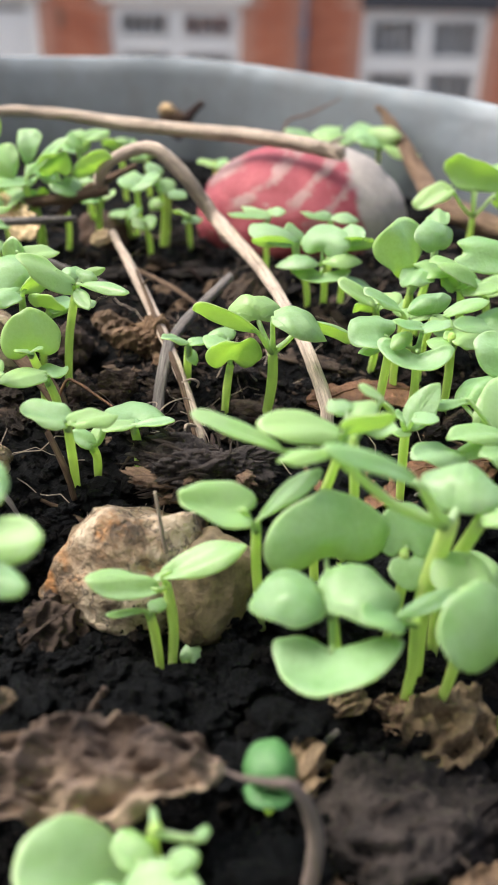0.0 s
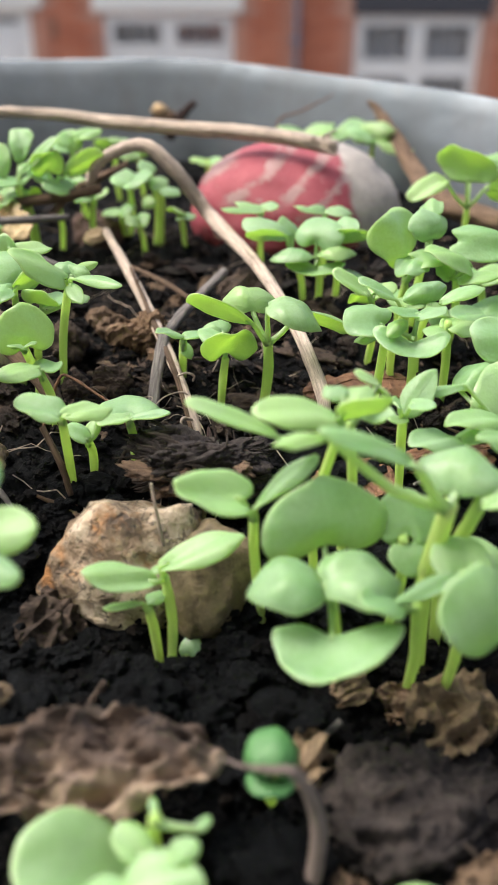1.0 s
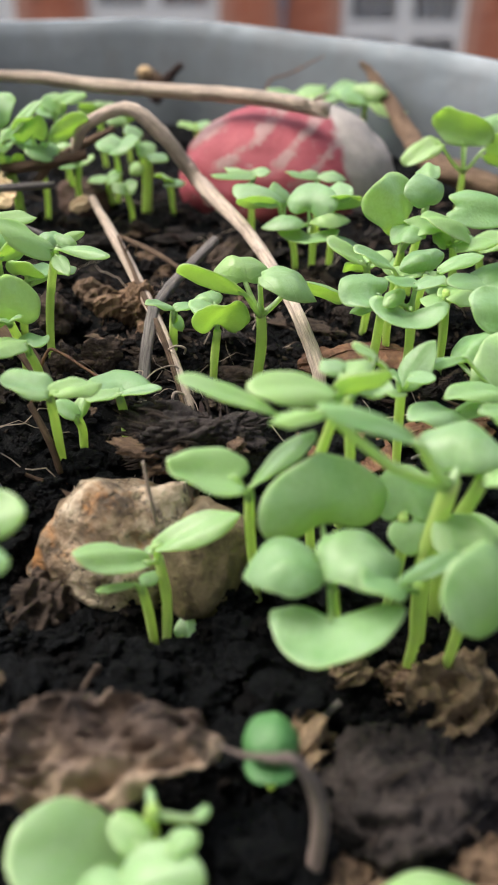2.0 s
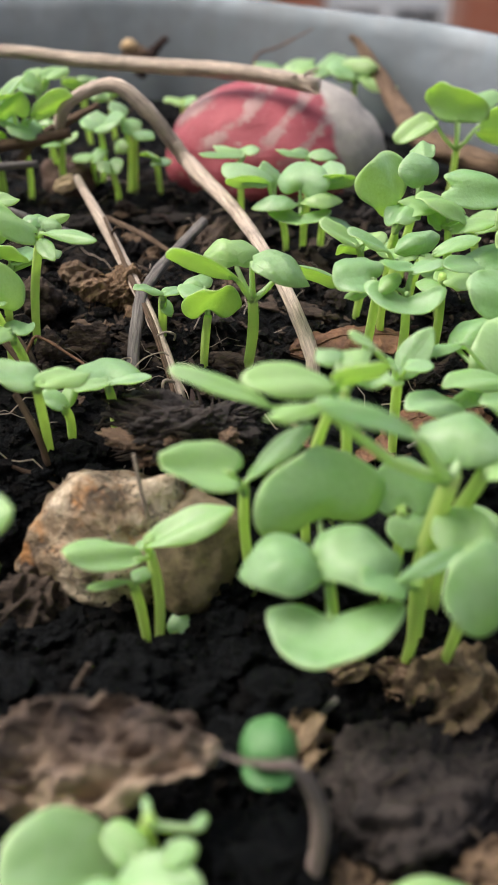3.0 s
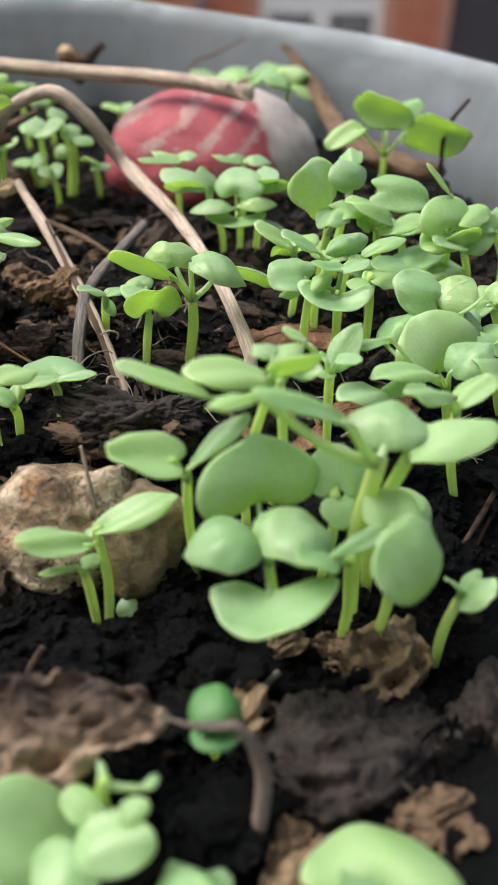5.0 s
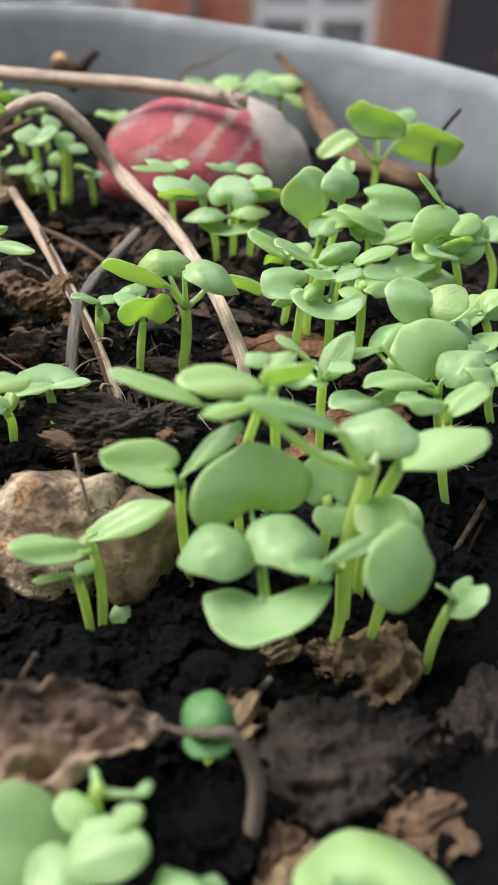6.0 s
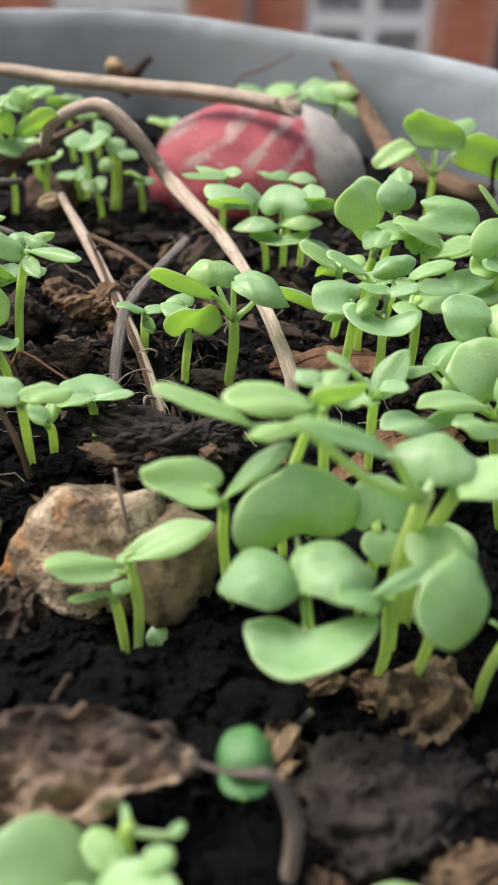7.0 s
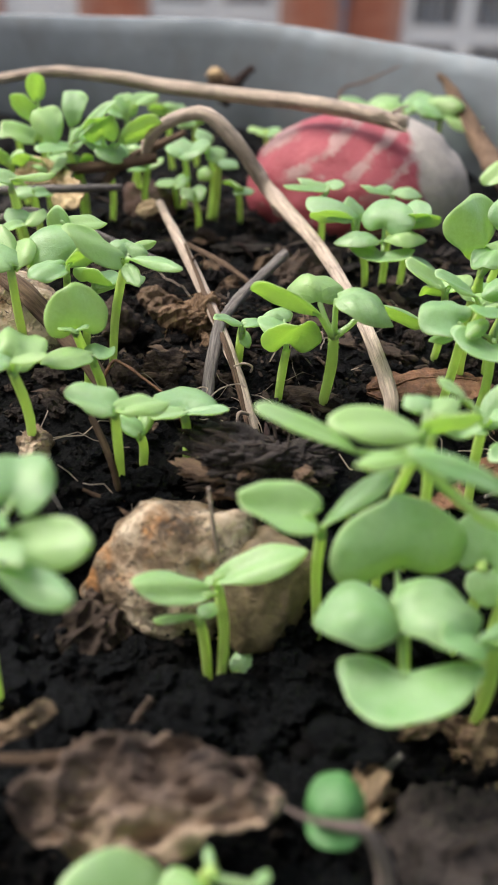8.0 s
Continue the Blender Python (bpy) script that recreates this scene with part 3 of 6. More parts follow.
def openings_wall(bm, x0, x1, y0, y1, z0, z1, holes):
    """A wall between two corners with rectangular holes (x0, x1, z0, z1) right through it."""
    xs = sorted({x0, x1, *(h[0] for h in holes), *(h[1] for h in holes)})
    zs = sorted({z0, z1, *(h[2] for h in holes), *(h[3] for h in holes)})
    for a, b in zip(xs, xs[1:]):
        for c, d in zip(zs, zs[1:]):
            if not any(h[0] <= a and b <= h[1] and h[2] <= c and d <= h[3] for h in holes):
                slab(bm, a, b, y0, y1, c, d)
    bmesh.ops.remove_doubles(bm, verts=bm.verts, dist=1e-5)
    seen = {}
    for fc in list(bm.faces):
        seen.setdefault(frozenset(fc.verts), []).append(fc)
    bmesh.ops.delete(bm, geom=[fc for some in seen.values() if len(some) > 1 for fc in some], context="FACES")


def window(house, x0, x1, z0, z1, split, curtain):
    """A white window in its opening: frame, mullion, transom, panes, sill and what hangs behind."""
    w = new("window")
    w.parent = house
    tagged(w, "white plastic casement window with small top lights")
    y = FACE + 0.05
    bm = bmesh.new()
    for a, b, c, d in ((x0, x0 + 0.07, z0, z1), (x1 - 0.07, x1, z0, z1), (x0 + 0.07, x1 - 0.07, z1 - 0.07, z1), (x0 + 0.07, x1 - 0.07, z0, z0 + 0.07)):
        slab(bm, a, b, y, y + 0.07, c, d, 0.006)
    part("window_frame", bm, WHITE, w)
    mid = (x0 + x1) / 2
    bm = bmesh.new()
    slab(bm, mid - 0.05, mid + 0.05, y, y + 0.07, z0 + 0.07, z1 - 0.07, 0.006)
    part("mullion", bm, WHITE, w)
    for a, b in ((x0 + 0.07, mid - 0.05), (mid + 0.05, x1 - 0.07)):
        bm = bmesh.new()
        slab(bm, a, b, y, y + 0.07, split - 0.05, split + 0.05, 0.006)
        part("transom", bm, WHITE, w)
        for c, d in ((z0 + 0.07, split - 0.05), (split + 0.05, z1 - 0.07)):
            sash = bmesh.new()
            t = 0.045
            for p, q, r, s in ((a, a + t, c, d), (b - t, b, c, d), (a + t, b - t, c, c + t), (a + t, b - t, d - t, d)):
                slab(sash, p, q, y - 0.015, y + 0.04, r, s, 0.006)
            sh = part("sash", sash, WHITE, w)
            bm = bmesh.new()
            slab(bm, a + t, b - t, y + 0.012, y + 0.018, c + t, d - t)
            pane = part("pane", bm, GLASS, sh)
            pane.visible_shadow = False
    bm = bmesh.new()
    slab(bm, x0 - 0.06, x1 + 0.06, FACE - 0.06, y, z0 - 0.08, z0, 0.01)
    part("window_sill", bm, LINTEL, w)
    if curtain:
        bm = bmesh.new()
        n = 90
        line = [(x0 + (x1 - x0) * i / n, y + 0.2 + 0.03 * math.sin(i * 0.9) + 0.015 * math.sin(i * 0.37)) for i in range(n + 1)]
        rows_ = [[bm.verts.new((a, b + dy, h)) for a, b in line] for dy, h in ((0, z0), (0, z1), (0.004, z1), (0.004, z0))]
        for p, q in zip(rows_, rows_[1:] + rows_[:1]):
            for i in range(n):
                bm.faces.new((p[i], p[i + 1], q[i + 1], q[i]))
        part("net_curtain", bm, NET, w, "grey net curtain hanging in folds")
    return w


def lintel(house, x0, x1, z0, z1, material, label):
    bm = bmesh.new()
    slab(bm, x0, x1, FACE - 0.035, FACE + 0.05, z0, z1, 0.012)
    return part("lintel", bm, material, house, label)


def house(x0, x1, wins, door, label):
    """One house of the terrace: brick wall with openings, windows, door, roof, rooms behind."""
    h = thing("terraced_house", (0, 0, 0), label, "house", "terrace across the street")
    top = 6.0
    upper = [(a, b, 3.75, 5.1) for a, b, *_ in wins]
    holes = [(a, b, c, d) for a, b, c, d, *_ in wins] + upper + [(door[0], door[1], 0.15, door[2])]
    bm = bmesh.new()
    openings_wall(bm, x0, x1, FACE + 0.012, FACE + 0.25, 0.0, top, holes)
    wall = part("wall", bm, MORTAR, h)
    bm = bmesh.new()
    slab(bm, x0, x1, FACE + 2.6, FACE + 2.7, 0.0, top)
    slab(bm, x0, x0 + 0.1, FACE + 0.25, FACE + 2.6, 0.0, top)
    slab(bm, x1 - 0.1, x1, FACE + 0.25, FACE + 2.6, 0.0, top)
    slab(bm, x0 + 0.1, x1 - 0.1, FACE + 0.25, FACE + 2.6, 2.75, 2.95)
    slab(bm, x0 + 0.1, x1 - 0.1, FACE + 0.25, FACE + 2.6, 0.0, 0.1)
    part("room", bm, ROOM, h)
    bm = bmesh.new()
    v = [bm.verts.new(p) for p in ((x0, FACE - 0.25, top - 0.05), (x1, FACE - 0.25, top - 0.05), (x1, FACE + 4, top + 2.6), (x0, FACE + 4, top + 2.6),
                                   (x0, FACE + 8, top - 0.05), (x1, FACE + 8, top - 0.05))]
    for f_ in ((0, 1, 2, 3), (3, 2, 5, 4), (0, 3, 4), (1, 5, 2), (0, 4, 5, 1)):
        bm.faces.new([v[i] for i in f_])
    part("roof", bm, SLATE, h)
    for a, b, c, d, split, curtain in wins:
        window(h, a, b, c, d, split, curtain)
        window(h, a, b, 3.75, 5.1, 4.75, True)
    d = new("door")
    d.parent = h
    a, b, c, paint, glazed = door
    y = FACE + 0.07
    bm = bmesh.new()
    for p, q, r, s in ((a, a + 0.07, 0.15, c), (b - 0.07, b, 0.15, c), (a + 0.07, b - 0.07, c - 0.07, c)):
        slab(bm, p, q, y - 0.02, y + 0.07, r, s, 0.006)
    part("door_frame", bm, paint, d)
    bm = bmesh.new()
    split = glazed
    slab(bm, a + 0.07, b - 0.07, y, y + 0.05, 0.15, split, 0.006)
    slab(bm, a + 0.07, b - 0.07, y, y + 0.05, c - 0.11, c - 0.07, 0.006)
    for p, q in ((a + 0.07, a + 0.15), (b - 0.15, b - 0.07)):
        slab(bm, p, q, y, y + 0.05, split, c - 0.11, 0.006)
    slab(bm, a + 0.2, b - 0.2, y - 0.012, y, 0.35, split - 0.75, 0.01)
    slab(bm, a + 0.2, b - 0.2, y - 0.012, y, split - 0.6, split - 0.1, 0.01)
    leafd = part("door_leaf", bm, paint, d)
    bm = bmesh.new()
    slab(bm, a + 0.15, b - 0.15, y + 0.02, y + 0.028, split, c - 0.11)
    pane = part("pane", bm, GLASS, leafd)
    pane.visible_shadow = False
    bm = bmesh.new()
    slab(bm, b - 0.14, b - 0.11, y - 0.05, y, 1.1, 1.22, 0.008)
    part("door_handle", bm, BRASS, leafd, "brass lever handle")
    return h, wall, holes


LEFT_WINS = [(-1.60, -0.07, 1.02, UP - 1.17, UP - 1.60, True)]
RIGHT_WINS = [(1.38, 2.88, 1.02, UP - 1.175, UP - 1.765, True)]
left_house, left_wall, left_holes = house(-6.5, 0.62, LEFT_WINS, (-3.35, -2.46, UP - 1.12, WHITE, UP - 1.285), "red brick terraced house with white window and white door")
right_house, right_wall, right_holes = house(0.62, 7.8, RIGHT_WINS, (3.72, 4.65, UP - 1.12, DARKDOOR, UP - 1.5), "red brick terraced house with white window and dark door")
lintel(left_house, -1.72, 0.04, UP - 1.15, UP - 0.92, LINTEL, "white painted stone lintel")
lintel(left_house, -3.5, -2.31, UP - 1.115, UP - 0.90, LINTEL, "white painted stone lintel")
lintel(right_house, 1.34, 2.97, UP - 1.17, UP - 0.94, DARKLINTEL, "dark painted stone lintel")
lintel(right_house, 3.6, 4.77, UP - 1.115, UP - 0.90, DARKLINTEL, "dark painted stone lintel")


def downpipe():
    p = thing("downpipe", (0.68, FACE - 0.05, 0), "grey rainwater downpipe fixed to the brick wall", "pipe")
    bm = bmesh.new()
    tube(bm, [Vector((0, 0, z)) for z in (0.05, 2.0, 4.0, 6.0)], [0.034] * 4, 14)
    smooth(part("pipe", bm, PIPE, p))
    for z in (0.6, UP - 1.45, 4.2):
        bm = bmesh.new()
        tube(bm, [Vector((0, 0, z - 0.03)), Vector((0, 0, z + 0.03))], [0.042, 0.042], 14)
        slab(bm, -0.07, 0.07, 0.02, 0.05, z - 0.025, z + 0.025, 0.005)
        part("bracket", bm, PIPE, p)


downpipe()


def ornament():
    """A small pink hanging ornament behind the top light of a window."""
    bm = bmesh.new()
    bmesh.ops.create_uvsphere(bm, u_segments=16, v_segments=8, radius=0.06)
    for v in bm.verts:
        v.co.y *= 0.4
        v.co.z = v.co.z * 0.45 if v.co.z > 0 else v.co.z * 0.9
    tube(bm, [Vector((-0.012, 0, -0.03)), Vector((-0.012, 0, -0.2))], [0.004, 0.004], 6)
    tube(bm, [Vector((0.02, 0, -0.03)), Vector((0.02, 0, -0.14))], [0.004, 0.004], 6)
    single("hanging_ornament", bm, PINK, (-0.29, FACE + 0.15, UP - 1.30), "small pink ornament hanging inside a house window", "ornament")


ornament()


def letter_plate():
    bm = bmesh.new()
    slab(bm, -0.045, 0.045, -0.02, 0.0, -0.12, 0.12, 0.008)
    single("wall_box", bm, plain("tarnished_box", (0.28, 0.13, 0.08), 0.7), (-2.19, FACE, UP - 1.33), "small brown box on the brick wall by the door", "box", round_=False)


letter_plate()


def own_side():
    """The building on the camera's side, and the stone ledge that carries the planter."""
    bm = bmesh.new()
    slab(bm, -8, 8, -1.2, -0.75, 0, 6.4)
    tagged(part("wall_south", bm, RENDER, None), "plain grey rendered wall behind the planter", "wall", kind="structure")
    bm = bmesh.new()
    slab(bm, -1.6, 1.5, -0.75, 0.34, UP - 0.34, UP - 0.24, 0.01)
    tagged(part("ledge", bm, STONELEDGE, None), "stone ledge that carries the planter", "ledge", kind="structure")
    bm = bmesh.new()
    slab(bm, -1.5, 1.4, -0.75, 0.25, 0, UP - 0.34)
    tagged(part("pier", bm, BRICKWORK, None), "brick pier under the ledge", "wall", kind="structure")


own_side()

# ---- the planter and its soil ----
MID = (-43.6, 117.2)             # its axis


def soil_level(x, y):
    """The lie of the soil without its crumbs (mm)."""
    bank = 4.0 * min(1.0, max(0.0, (x - 20) / 6)) * min(1.0, max(0.0, (math.hypot(x - MID[0], y - MID[1]) - 92) / 12)) * min(1.0, max(0.0, (75 - y) / 15))
    return bank + float(np.interp(y, (20, 45, 58, 70, 95, 130, 300), (-73, -72, -71, -68.5, -60, -58, -57)))


def planter():
    p = thing("planter", spot(MID[0], MID[1], -239), "round galvanised steel planter with a dull grey zinc skin", "planter")
    profile = [(0, -239), (101, -239), (102.5, -238), (110.4, -64), (114, -50), (117.5, -40), (118.7, -36.4), (119.2, -36.0), (119.8, -36.1), (120.1, -36.8),
               (119.9, -38.0), (118.6, -41), (115, -51), (111.6, -64.5), (103.6, -239.6), (0, -239.6)]
    bm = bmesh.new()
    n, rings = 128, []
    for r, z in profile[1:-1]:
        ring = []
        for i in range(n):
            w = 2 * math.pi * i / n
            dent = 1 + 0.004 * math.sin(3 * w + 0.8) + 0.003 * math.sin(7 * w)
            dz = 0.5 * math.sin(5 * w + 1) + 0.3 * math.sin(11 * w) if z > -60 else 0
            ring.append(bm.verts.new(Vector((r * dent * math.cos(w), r * dent * math.sin(w), z + 239 + dz)) * MM))
        rings.append(ring)
    for a, b in zip(rings, rings[1:]):
        for i in range(n):
            bm.faces.new((a[i], a[(i + 1) % n], b[(i + 1) % n], b[i]))
    bm.faces.new(rings[0][::-1])
    bm.faces.new(rings[-1])
    bmesh.ops.recalc_face_normals(bm, faces=bm.faces)
    smooth(part("body", bm, STEEL, p))
    bm = bmesh.new()
    seam = [(115.2, -49), (118.0, -39), (111.2, -66), (107.2, -160), (103.6, -236)]
    pts = [Vector((-(r + 1.1), 0, z + 239)) * MM for r, z in (seam[1], seam[0], seam[2], seam[3], seam[4])]
    tube(bm, pts, [1.4 * MM] * 5, 8)
    smooth(part("seam", bm, STEEL, p, "folded steel seam on the outside"))
    return p


planter()


def soil_height(x, y):
    v = Vector((x, y, 0))
    clump = noise.noise(v / 16) * 1.8 + noise.noise(v / 6.0 + Vector((9, 2, 4))) * float(np.interp(y, (60, 80), (3.2, 2.2)))
    clump += 1.5 * (0.25 - abs(noise.noise(v / 4.4 + Vector((1, 8, 2)))))
    grit = noise.noise(v / 2.6 + Vector((3, 7, 1))) * 1.1 + noise.noise(v / 1.1 + Vector((5, 1, 2))) * 0.5
    return soil_level(x, y) + clump + grit


def soil():
    step, verts, faces, at = 0.85, [], [], {}
    n = int(112 / step)
    for i in range(-n, n + 1):
        for j in range(-n, n + 1):
            x, y = i * step, j * step
            r = math.hypot(x, y)
            if r > 111:
                continue
            z = soil_height(MID[0] + x, MID[1] + y)
            if r < (111.0 if MID[1] + y > 75 else 109.2):
                at[i, j] = len(verts)
                verts.append((x * MM, y * MM, (z + 66) * MM))
    for (i, j), a in at.items():
        if (i + 1, j) in at and (i, j + 1) in at and (i + 1, j + 1) in at:
            faces.append((a, at[i + 1, j], at[i + 1, j + 1], at[i, j + 1]))
    me = bpy.data.meshes.new("soil")
    me.from_pydata(verts, [], faces)
    me.materials.append(SOIL)
    ob = smooth(new("soil", me))
    ob.location = spot(MID[0], MID[1], -66)
    tagged(ob, "dark crumbly potting soil filling the planter", "soil", kind="stuff")


soil()


def crumbs(count, sizes, flat, label, material, name, seed, lo=30, hi=215, detail=2, clear=()):
    """Loose grains and shreds over the soil, joined in one mesh; clear: rectangles (x0, x1, y0, y1) left free."""
    rnd = random.Random(seed)
    ico = bmesh.new()
    bmesh.ops.create_icosphere(ico, subdivisions=detail, radius=1)
    base = [v.co.copy() for v in ico.verts]
    tris = [[v.index for v in fc.verts] for fc in ico.faces]
    ico.free()
    verts, faces = [], []
    while len(verts) < count * len(base):
        near = rnd.random() ** 1.6
        y = lo + (hi - lo) * near
        x = rnd.uniform(-0.42, 0.42) * (y + 25) - 4
        if (x - MID[0]) ** 2 + (y - MID[1]) ** 2 > 104 ** 2 or any(a < x < b and c < y < d for a, b, c, d in clear):
            continue
        s = rnd.uniform(*sizes) * (0.6 + rnd.random() ** 3)
        spin = Euler((rnd.uniform(-0.5, 0.5), rnd.uniform(-0.5, 0.5), rnd.uniform(0, 6.3))).to_matrix()
        z = soil_height(x, y) + s * 0.5
        k = len(verts)
        off = Vector((rnd.uniform(0, 99), 0, 0))
        long = rnd.uniform(1, flat)
        for c in base:
            q = c * (1 + 0.6 * noise.noise(c * 1.3 + off) + 0.5 * noise.noise(c * 3.1 + off))
            q = spin @ Vector((q.x * s * long, q.y * s, q.z * s * (0.75 if flat < 3 else 0.45)))
            verts.append(((x + q.x) * MM, (y + q.y) * MM, (z + q.z) * MM))
        faces += [[k + i for i in t] for t in tris]
    me = bpy.data.meshes.new(name)
    me.from_pydata(verts, [], faces)
    me.materials.append(material)
    ob = new(name, me)
    ob.location = (0, 0, UP)
    tagged(ob, label, name.replace("_", " "), kind="stuff")


crumbs(6500, (0.25, 0.75), 1.6, "small dark crumbs of soil", CRUMB, "soil_crumbs", 3)
crumbs(330, (0.9, 2.2), 1.5, "black clumps of moist soil", CLOD, "soil_clumps", 12, lo=42, hi=92, detail=4, clear=((5, 40, 30, 70), (-24, 0, 30, 53), (-40, -24, 80, 95)))
crumbs(360, (0.5, 1.4), 1.6, "brown lumps of humus and rotten bark", HUMUS, "humus_lumps", 13, lo=96, hi=190, detail=3)
crumbs(16000, (0.10, 0.32), 1.8, "fine black grit of potting soil", CRUMB, "soil_grit", 4, detail=1)
crumbs(4600, (0.12, 0.5), 1.9, "crumbs of brown humus and bark over the soil", HUMUS, "humus_crumbs", 6, lo=97, hi=200)
crumbs(900, (0.15, 0.5), 7.0, "shreds of brown bark and fibre on the soil", BARK, "bark_shreds", 8, lo=99)


def fibres():
    """Fine dry rootlets lying on the soil."""
    rnd = random.Random(21)
    bm = bmesh.new()
    for _ in range(110):
        y = 80 + 90 * rnd.random() ** 1.3
        x = rnd.uniform(-0.4, 0.38) * (y + 20)
        w, ln = rnd.uniform(0, 6.3), rnd.uniform(4, 13)
        pts = []
        for i in range(7):
            q = (i / 6 - 0.5) * ln
            w2 = w + 0.5 * noise.noise(Vector((q * 0.25, x, y)))
            px, py = x + q * math.cos(w2), y + q * math.sin(w2)
            pts.append(Vector((px, py, soil_height(px, py) + 0.5 + 1.2 * abs(noise.noise(Vector((q * 0.3, y, x)))))) * MM)
        tube(bm, pts, [rnd.uniform(0.04, 0.11) * MM] * 7, 4)
    ob = part("rootlets", bm, STRAW, None)
    ob.location = (0, 0, UP)
    tagged(ob, "fine pale rootlets strewn over the soil", "rootlets", kind="stuff")


fibres()

# ---- stones ----
lump("painted_stone", (11.4, 171, -54.2), (20.3, 15.5, 13.8), PAINTED, "smooth grey stone painted red on one half, sunk in the soil", "stone", 4, 0.05, 5)
lump("rock", (-11.5, 76.5, -65.5), (10.6, 8.0, 9.5), ROCK, "rough tan flint with white and rusty stains", "rock", 11, 0.16, 5, 0.8, 15)
lump("rock", (-2.8, 74.4, -66.0), (6.8, 7.2, 8.4), DARKROCK, "dull olive brown flint leaning against another", "rock", 23, 0.14, 4, 0.8)
lump("pebble", (-28.6, 88.0, -58.1), (2.3, 2.0, 2.2), ROCK, "small craggy ochre and white pebble on the soil", "pebble", 5, 0.4, 5, 0.8)
lump("rock", (-39.0, 112, -55.5), (9.5, 8, 9.0), ROCK, "rough tan stone at the edge of the seedlings", "rock", 31, 0.16, 4, 0.7)
lump("pebble", (-26.3, 163, -56.6), (5.8, 5.2, 5.2), BROWNSTONE, "reddish brown pebble half sunk in the soil", "pebble", 8, 0.3, 4, 0.5)
mound = lump("rotten_chip", (-4.2, 86.0, -57.6), (8.6, 4.8, 3.4), LOGWOOD, "dark flaking chip of rotten wood lying on the soil", "wood chip", 14, 0.6, 6, 0.5, 10, "", 0.25)
shag(mound, 70, 4.2, 0.2, DARKSHAG, 3, "splintered_skin", 0.1, "dark splinters of rotten wood", 0.12)
log = lump("rotten_wood", (15.5, 49, -74.5), (11.5, 8, 7.5), LOGWOOD, "large dark lump of rotten wood in the soil", "wood", 17, 0.34, 6, 0, 20, "", 0.22)
shag(log, 16, 4.0, 0.2, DARKSHAG, 4, "splintered_skin", 0.2, "dark splinters of rotten wood")
end = lump("rotten_wood", (30.6, 50.5, -72.5), (5.5, 6.0, 6.5), LOGWOOD, "dark lump of rotten wood by the planter's wall", "wood", 37, 0.4, 6)
shag(end, 12, 4.0, 0.2, DARKSHAG, 5, "splintered_skin", 0.2, "dark splinters of rotten wood")
crumpled("leaf_scrap", (21.3, 41.4, -68.6), (4.4, 2.6, 4), SCRAP, "curled brown scrap of dead leaf on the soil", 71, 0.5, 15, 0.4, 20, 1.2)
crumpled("leaf_scrap", (9.8, 42.2, -70.2), (4.0, 2.4, 4), SCRAP, "curled brown scrap of dead leaf on the soil", 72, 0.5, 70, 0.4, 30, 1.2)
crumpled("leaf_scrap", (24.2, 40.8, -69.6), (4.2, 2.6, 3.5), SCRAP, "curled brown scrap of dead leaf against the planter's wall", 73, 0.5, 43, 0.2, -58, 1.1)
crumpled("leaf_scrap", (29.5, 46.5, -70.5), (3.8, 2.6, 3.5), DEADLEAF, "curled brown scrap of dead leaf against the planter's wall", 74, 0.5, 48, 0.2, -50, 1.1)
stick("thin_twig", [(22.1, 42.5, -70.0), (23.5, 40.8, -69.2), (24.8, 39.1, -69.0)], (0.5, 0.7, 0.6), BROWNWOOD, "brown twig beside rotten wood", "twig")
stick("thin_twig", [(3.5, 51.0, -71.5), (6.5, 55.0, -70.2), (10.2, 58.5, -69.6)], (0.5, 0.6, 0.5), GREYWOOD, "grey twig leaning on rotten wood", "twig")
lump("clod", (-3.0, 62, -73.0), (6.5, 5, 4.8), CLOD, "black clod of moist soil", "clod", 19, 0.6, 6)
lump("clod", (2.5, 57, -75.0), (5.0, 4.5, 4.5), CLOD, "black clod of moist soil", "clod", 21, 0.6, 6)
lump("clod", (-17, 62, -72.5), (5.5, 4.5, 4.0), CLOD, "black clod of moist soil", "clod", 22, 0.6, 6)
chunk = lump("husk", (-12.8, 118, -56.6), (4.4, 3.2, 3.6), HUSK, "split tan husk with fibrous grain among the soil", "husk", 25, 0.5, 6, 0.6, 30, "", 0.3)
shag(chunk, 90, 3.0, 0.07, SHAG, 60, fall=2.4, mess=0.12)
crumpled("leaf_scrap", (-15.8, 116.5, -54.6), (2.8, 1.9, 3.0), HUSK, "curled tan scrap beside a split husk", 75, 0.6, 20, 0.6, 40, 0.9)
crumpled("leaf_scrap", (-10.6, 114.8, -57.2), (2.4, 1.6, 2.6), HUSK, "curled tan scrap beside a split husk", 76, 0.6, 75, 0.6, 55, 0.9)
lump("husk", (-16.5, 106.5, -58.0), (2.8, 2.4, 2.8), BARK, "rounded brown husk half sunk in the soil", "husk", 27, 0.4, 5, 0.6, 10, "", 0.2)
lump("husk", (-21.0, 104.0, -58.2), (2.6, 2.4, 3.0), BARK, "rounded brown husk half sunk in the soil", "husk", 28, 0.4, 5, 0.6, 60, "", 0.2)
lump("bark_chunk", (2, 138, -57.5), (7, 4, 3.5), BARK, "dark brown chunk of rotting bark", "bark", 31, 0.5, 5, 0, 60)
lump("bark_chunk", (-24.5, 117, -57.0), (3.5, 3.2, 3.6), BARK, "dark brown chunk of rotting bark", "bark", 33, 0.4, 5, 0.6, 80)
